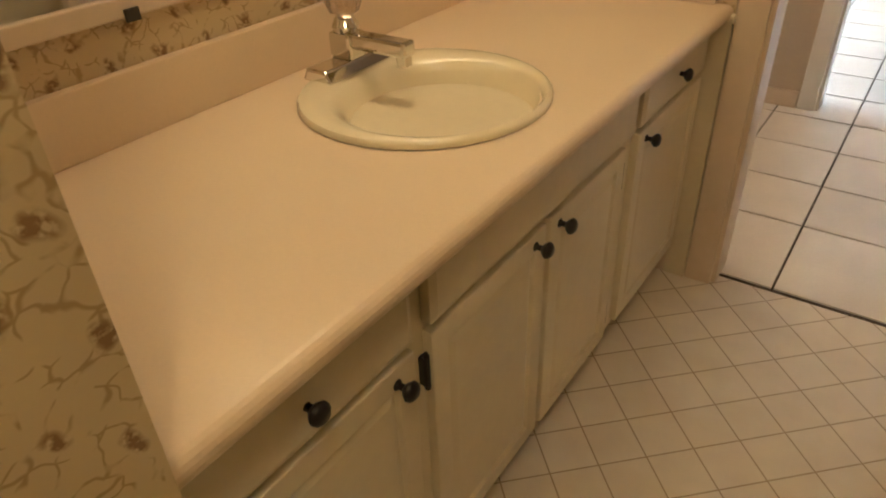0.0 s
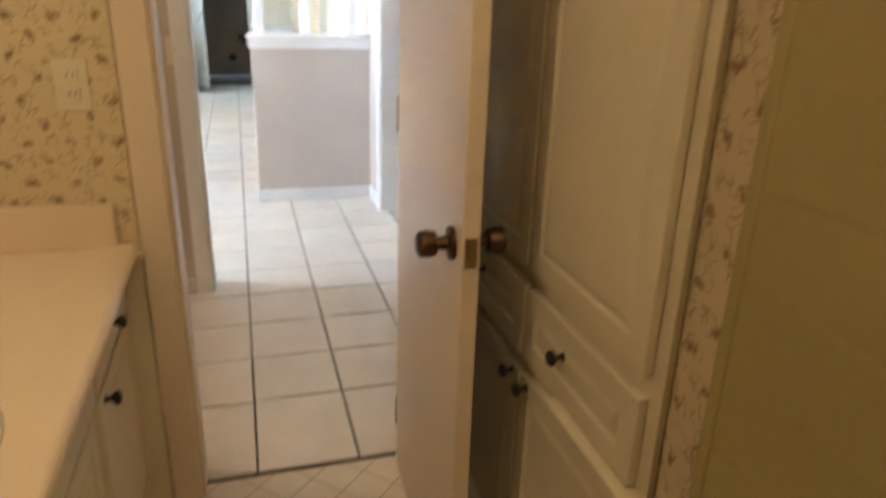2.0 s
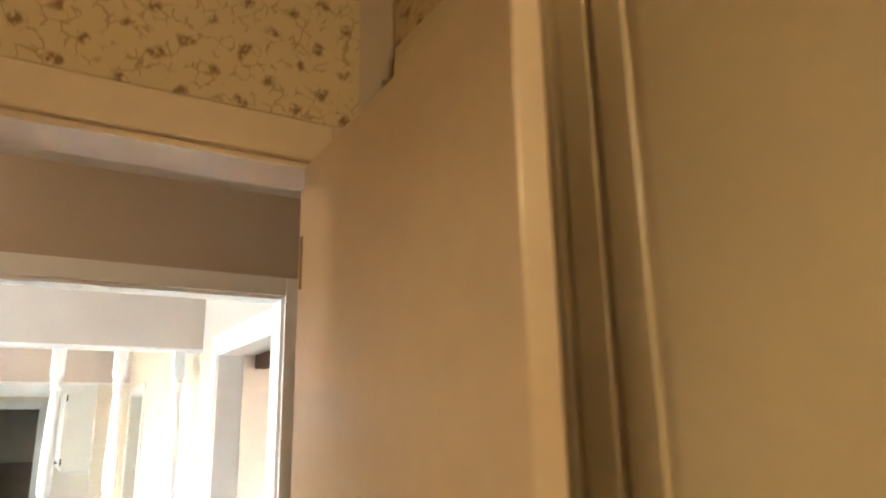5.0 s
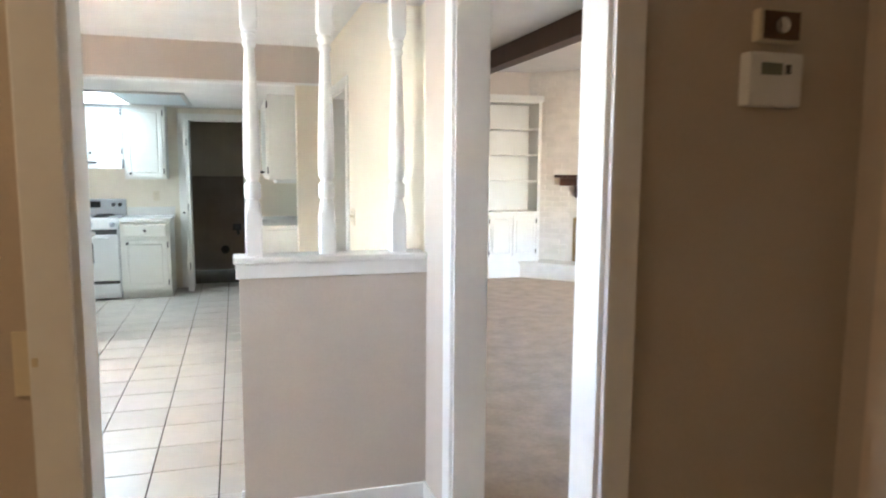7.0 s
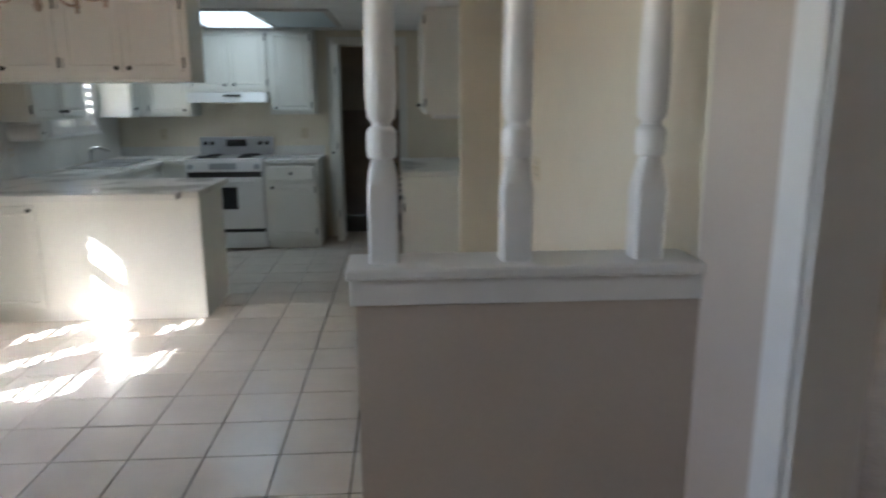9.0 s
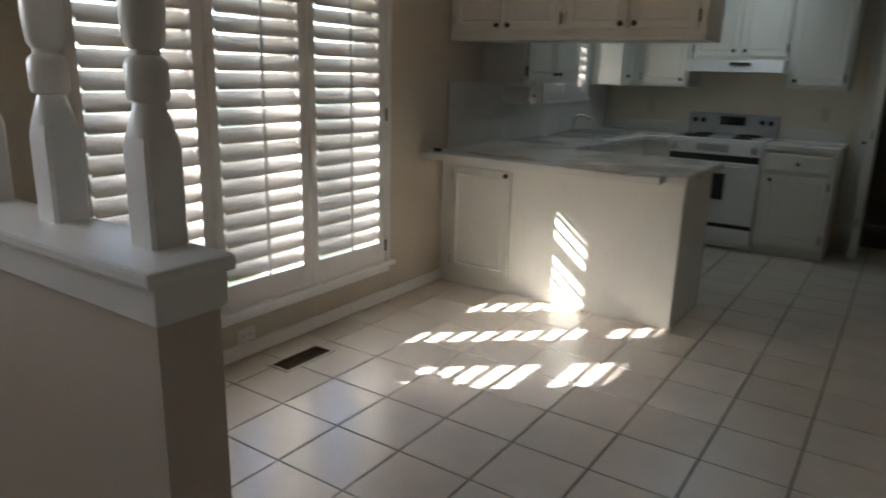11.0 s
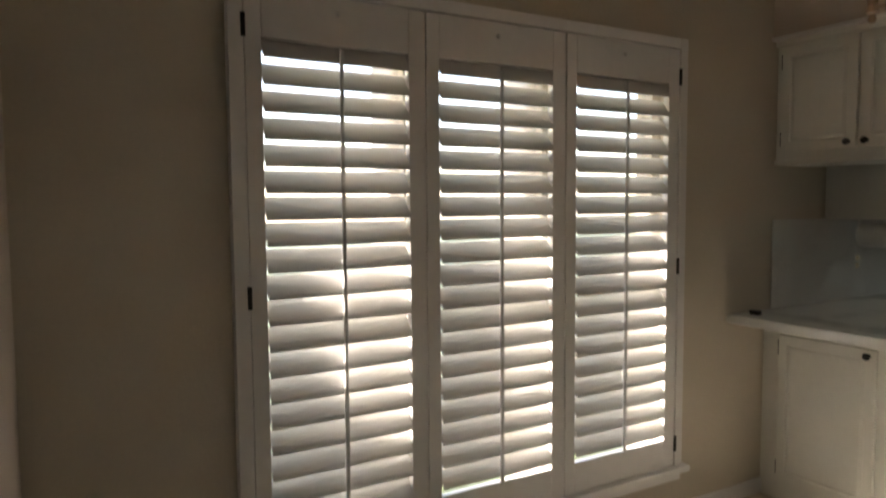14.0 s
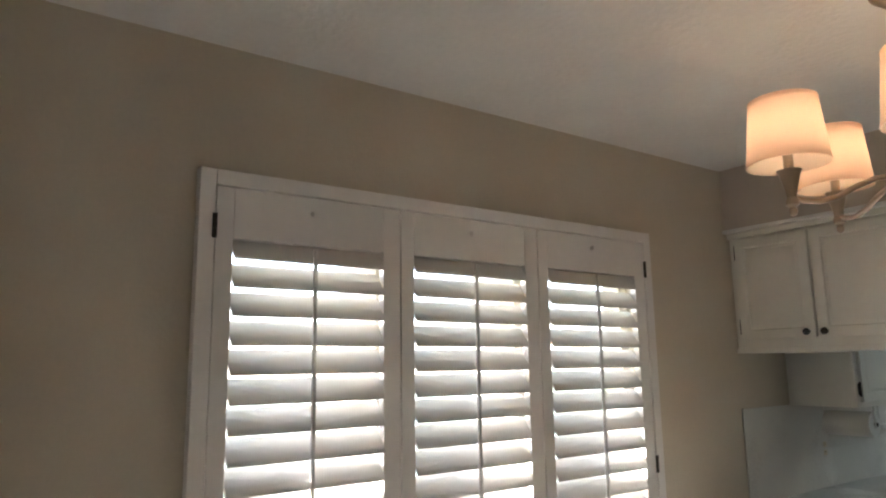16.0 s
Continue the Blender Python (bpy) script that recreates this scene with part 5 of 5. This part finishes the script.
for k in range(4):
    d = part("glass_door", box(0.09 + k * dw + 0.006, -0.014, 0.07, 0.09 + (k + 1) * dw - 0.006, -0.008, FH - 0.135), M_FIREGLASS, fp, "smoked glass panel")
    part("door_edge", box(0.09 + k * dw, -0.018, 0.06, 0.09 + k * dw + 0.007, -0.004, FH - 0.13), M_STEEL, d)
ma = thing("mantel", FM @ Matrix.Translation((0.60, 0.0, 1.10)), "dark stained wooden mantel shelf on two corbels", "mantel shelf")
part("shelf", box(0, -0.22, 0.265, 1.43, 0, 0.305, 0.006), M_DARK, ma)
part("apron", box(0.06, -0.17, 0.16, 1.37, 0, 0.265, 0.012), M_DARK, ma)
for x in (0.25, 1.10):
    bm = box(x, -0.13, 0, x + 0.085, 0, 0.16, 0.004)
    for v in bm.verts:
        if v.co.z < 0.05:
            v.co.y *= 0.45
    part("corbel", bm, M_DARK, ma)
ft = thing("fireplace_tools", FM @ Matrix.Translation((1.97, -0.24, 0.225)), "black fireplace tool set standing on the hearth", "fireplace tools")
part("base", lathe([(0.0, 0), (0.09, 0.0), (0.09, 0.015), (0.03, 0.03), (0.012, 0.05), (0.012, 0.62), (0.03, 0.64), (0.0, 0.66)], 16), M_BLACK, ft, "", True)
for x, y in ((-0.05, 0.0), (0.05, 0.0), (0.0, -0.05)):
    bm = tube([(x, y, 0.10), (x, y, 0.64)], 0.007, segs=8)
    lathe([(0.0, 0.60), (0.014, 0.61), (0.016, 0.68), (0.0, 0.70)], 10, bm, (x, y, 0))
    add_box(bm, x - 0.03, y - 0.01, 0.06, x + 0.03, y + 0.01, 0.22, 0.004)
    part("tool", bm, M_BLACK, ft)
plate("wall_outlet", FM @ pose(1.99 - 0.1, 0.0, 0.62), "ivory gas key plate on the brick", "switch")
t = thing("wall_hook", FM @ Matrix.Translation((1.93, -0.006, 2.52)), "small black bracket high on the brick", "bracket")
part("plate", box(-0.03, -0.008, -0.03, 0.03, 0.0, 0.03, 0.002), M_BLACK, t)
part("hook", tube([(0, -0.008, 0.0), (0, -0.05, -0.005), (0, -0.06, 0.02)], 0.008, segs=8), M_BLACK, t)
structure("ceiling_beam_1", [(2.90, -2.2, 2.60, 3.06, 5.15, 2.80)], M_BEAM, "rough dark ceiling beam", 0.006, "beam")
structure("ceiling_beam_2", [(5.50, -3.98, 2.56, 5.68, 3.3, 2.80)], M_BEAM, "rough dark ceiling beam", 0.006, "beam")
t = thing("recessed_light", Matrix.Translation((4.82, 4.12, 2.80)), "lit recessed ceiling light above the mantel", "ceiling light")
part("trim_ring", lathe([(0.06, -0.004), (0.085, -0.006), (0.088, 0.0)], 24), M_TRIM, t, "", True)
part("lens", lathe([(0.06, -0.003), (0.0, -0.002)], 24), M_CAN, t, "glowing lens")
fn = thing("ceiling_fan", Matrix.Translation((3.86, 2.0, 2.80)), "dark ceiling fan with lit glass shades", "ceiling fan")
part("motor", lathe([(0.06, 0.0), (0.06, -0.03), (0.02, -0.04), (0.02, -0.10), (0.09, -0.12), (0.11, -0.16), (0.09, -0.21), (0.05, -0.24), (0.0, -0.24)], 24), M_BRONZE, fn, "", True)
for k in range(5):
    a = radians(72 * k + 20)
    bm = box(0.12, -0.06, -0.17, 0.62, 0.06, -0.162, 0.002)
    bmesh.ops.rotate(bm, verts=bm.verts[:], cent=(0, 0, 0), matrix=Matrix.Rotation(a, 3, "Z"))
    part("blade", bm, M_DARK, fn)
for k in range(3):
    a = radians(120 * k + 75)
    c, s = math.cos(a) * 0.10, math.sin(a) * 0.10
    ar = part("light_arm", tube([(0, 0, -0.22), (c * 0.6, s * 0.6, -0.24), (c, s, -0.25)], 0.012), M_BRONZE, fn)
    part("glass_shade", lathe([(0.02, -0.25), (0.045, -0.28), (0.058, -0.32), (0.055, -0.36), (0.03, -0.375), (0.0, -0.378)], 16, at=(c, s, 0)), M_FANGLASS, ar, "lit frosted glass shade", True)

# ---- pieces: painted bricks, floor tiles ----
_bk = to_mesh("brick", box(0.006, -0.006, 0.005, 0.222, 0.012, 0.069, 0.003), M_BRICK)
for r in range(34):
    z = 0.30 + 0.074 * r
    for c in range(-1, 10):
        x = 0.228 * c + (0.114 if r % 2 else 0.0) - 0.05
        if z + 0.074 > 2.79 or x < -0.06 or x > CW - 0.12 or (0.56 < x < 1.72 and z < 0.84):
            continue
        o = new("brick", _bk)
        o.parent = ch
        o.location = (x, 0, z)

_st = to_mesh("panel", box(-0.002, 0.0, 0.0002, 0.004, 1.285, 0.1063, 0.0009), M_SURROUND)
for r in range(15):
    o = new("panel", _st)
    o.parent = surround
    o.location = (0.55, -6.42, 0.80 + 0.1065 * r)

tiles = tagged(new("tile_floor"), "cream ceramic floor tiles with dark grout", "floor", "", "structure")
_tm = []
for k in range(3):
    random.seed(k)
    bm = box(0.0035, 0.0035, -0.01, P - 0.0035, P - 0.0035, 0.0, 0.0018)
    for v in bm.verts:
        if v.co.z > -0.003:
            v.co.z += random.uniform(-0.0003, 0.0003)
    _tm.append(to_mesh("tile", bm, M_TILE))
random.seed(4)
far = []
for j in range(-12, 17):
    for i in range(-18, 3):
        x, y = i * P, j * P + 0.012
        if (j == -12 and (i < -1 or i > 1)) or (x < -2.86 and y > -1.1) or (x < -2.6 and y < -2.4) or (i > 2):
            continue
        if y + P > -3.89 + 0 or j == -12:
            near = -2.95 < x and (y < 3.0)
            if near and not (x < -0.5 and y < -1.0):
                o = new("tile", random.choice(_tm))
                o.parent = tiles
                o.location = (x, y if j > -12 else -3.888 + 0.0, 0)
                if j == -12:
                    o.scale = (1, (-11 * P + 3.900) / P, 1)
            else:
                far.append((x, y))
bm = bmesh.new()
for x, y in far:
    b = [bm.verts.new((x + a * P, y + c * P, 0.0)) for a, c in ((0.011, 0.011), (0.989, 0.011), (0.989, 0.989), (0.011, 0.989))]
    d = [bm.verts.new((v.co.x, v.co.y, -0.01)) for v in b]
    bm.faces.new(b)
    for k in range(4):
        bm.faces.new((b[k], b[(k + 1) % 4], d[(k + 1) % 4], d[k]))
rest = part("far_tiles", bm, M_TILE, tiles)
rest["kind"] = "stuff"
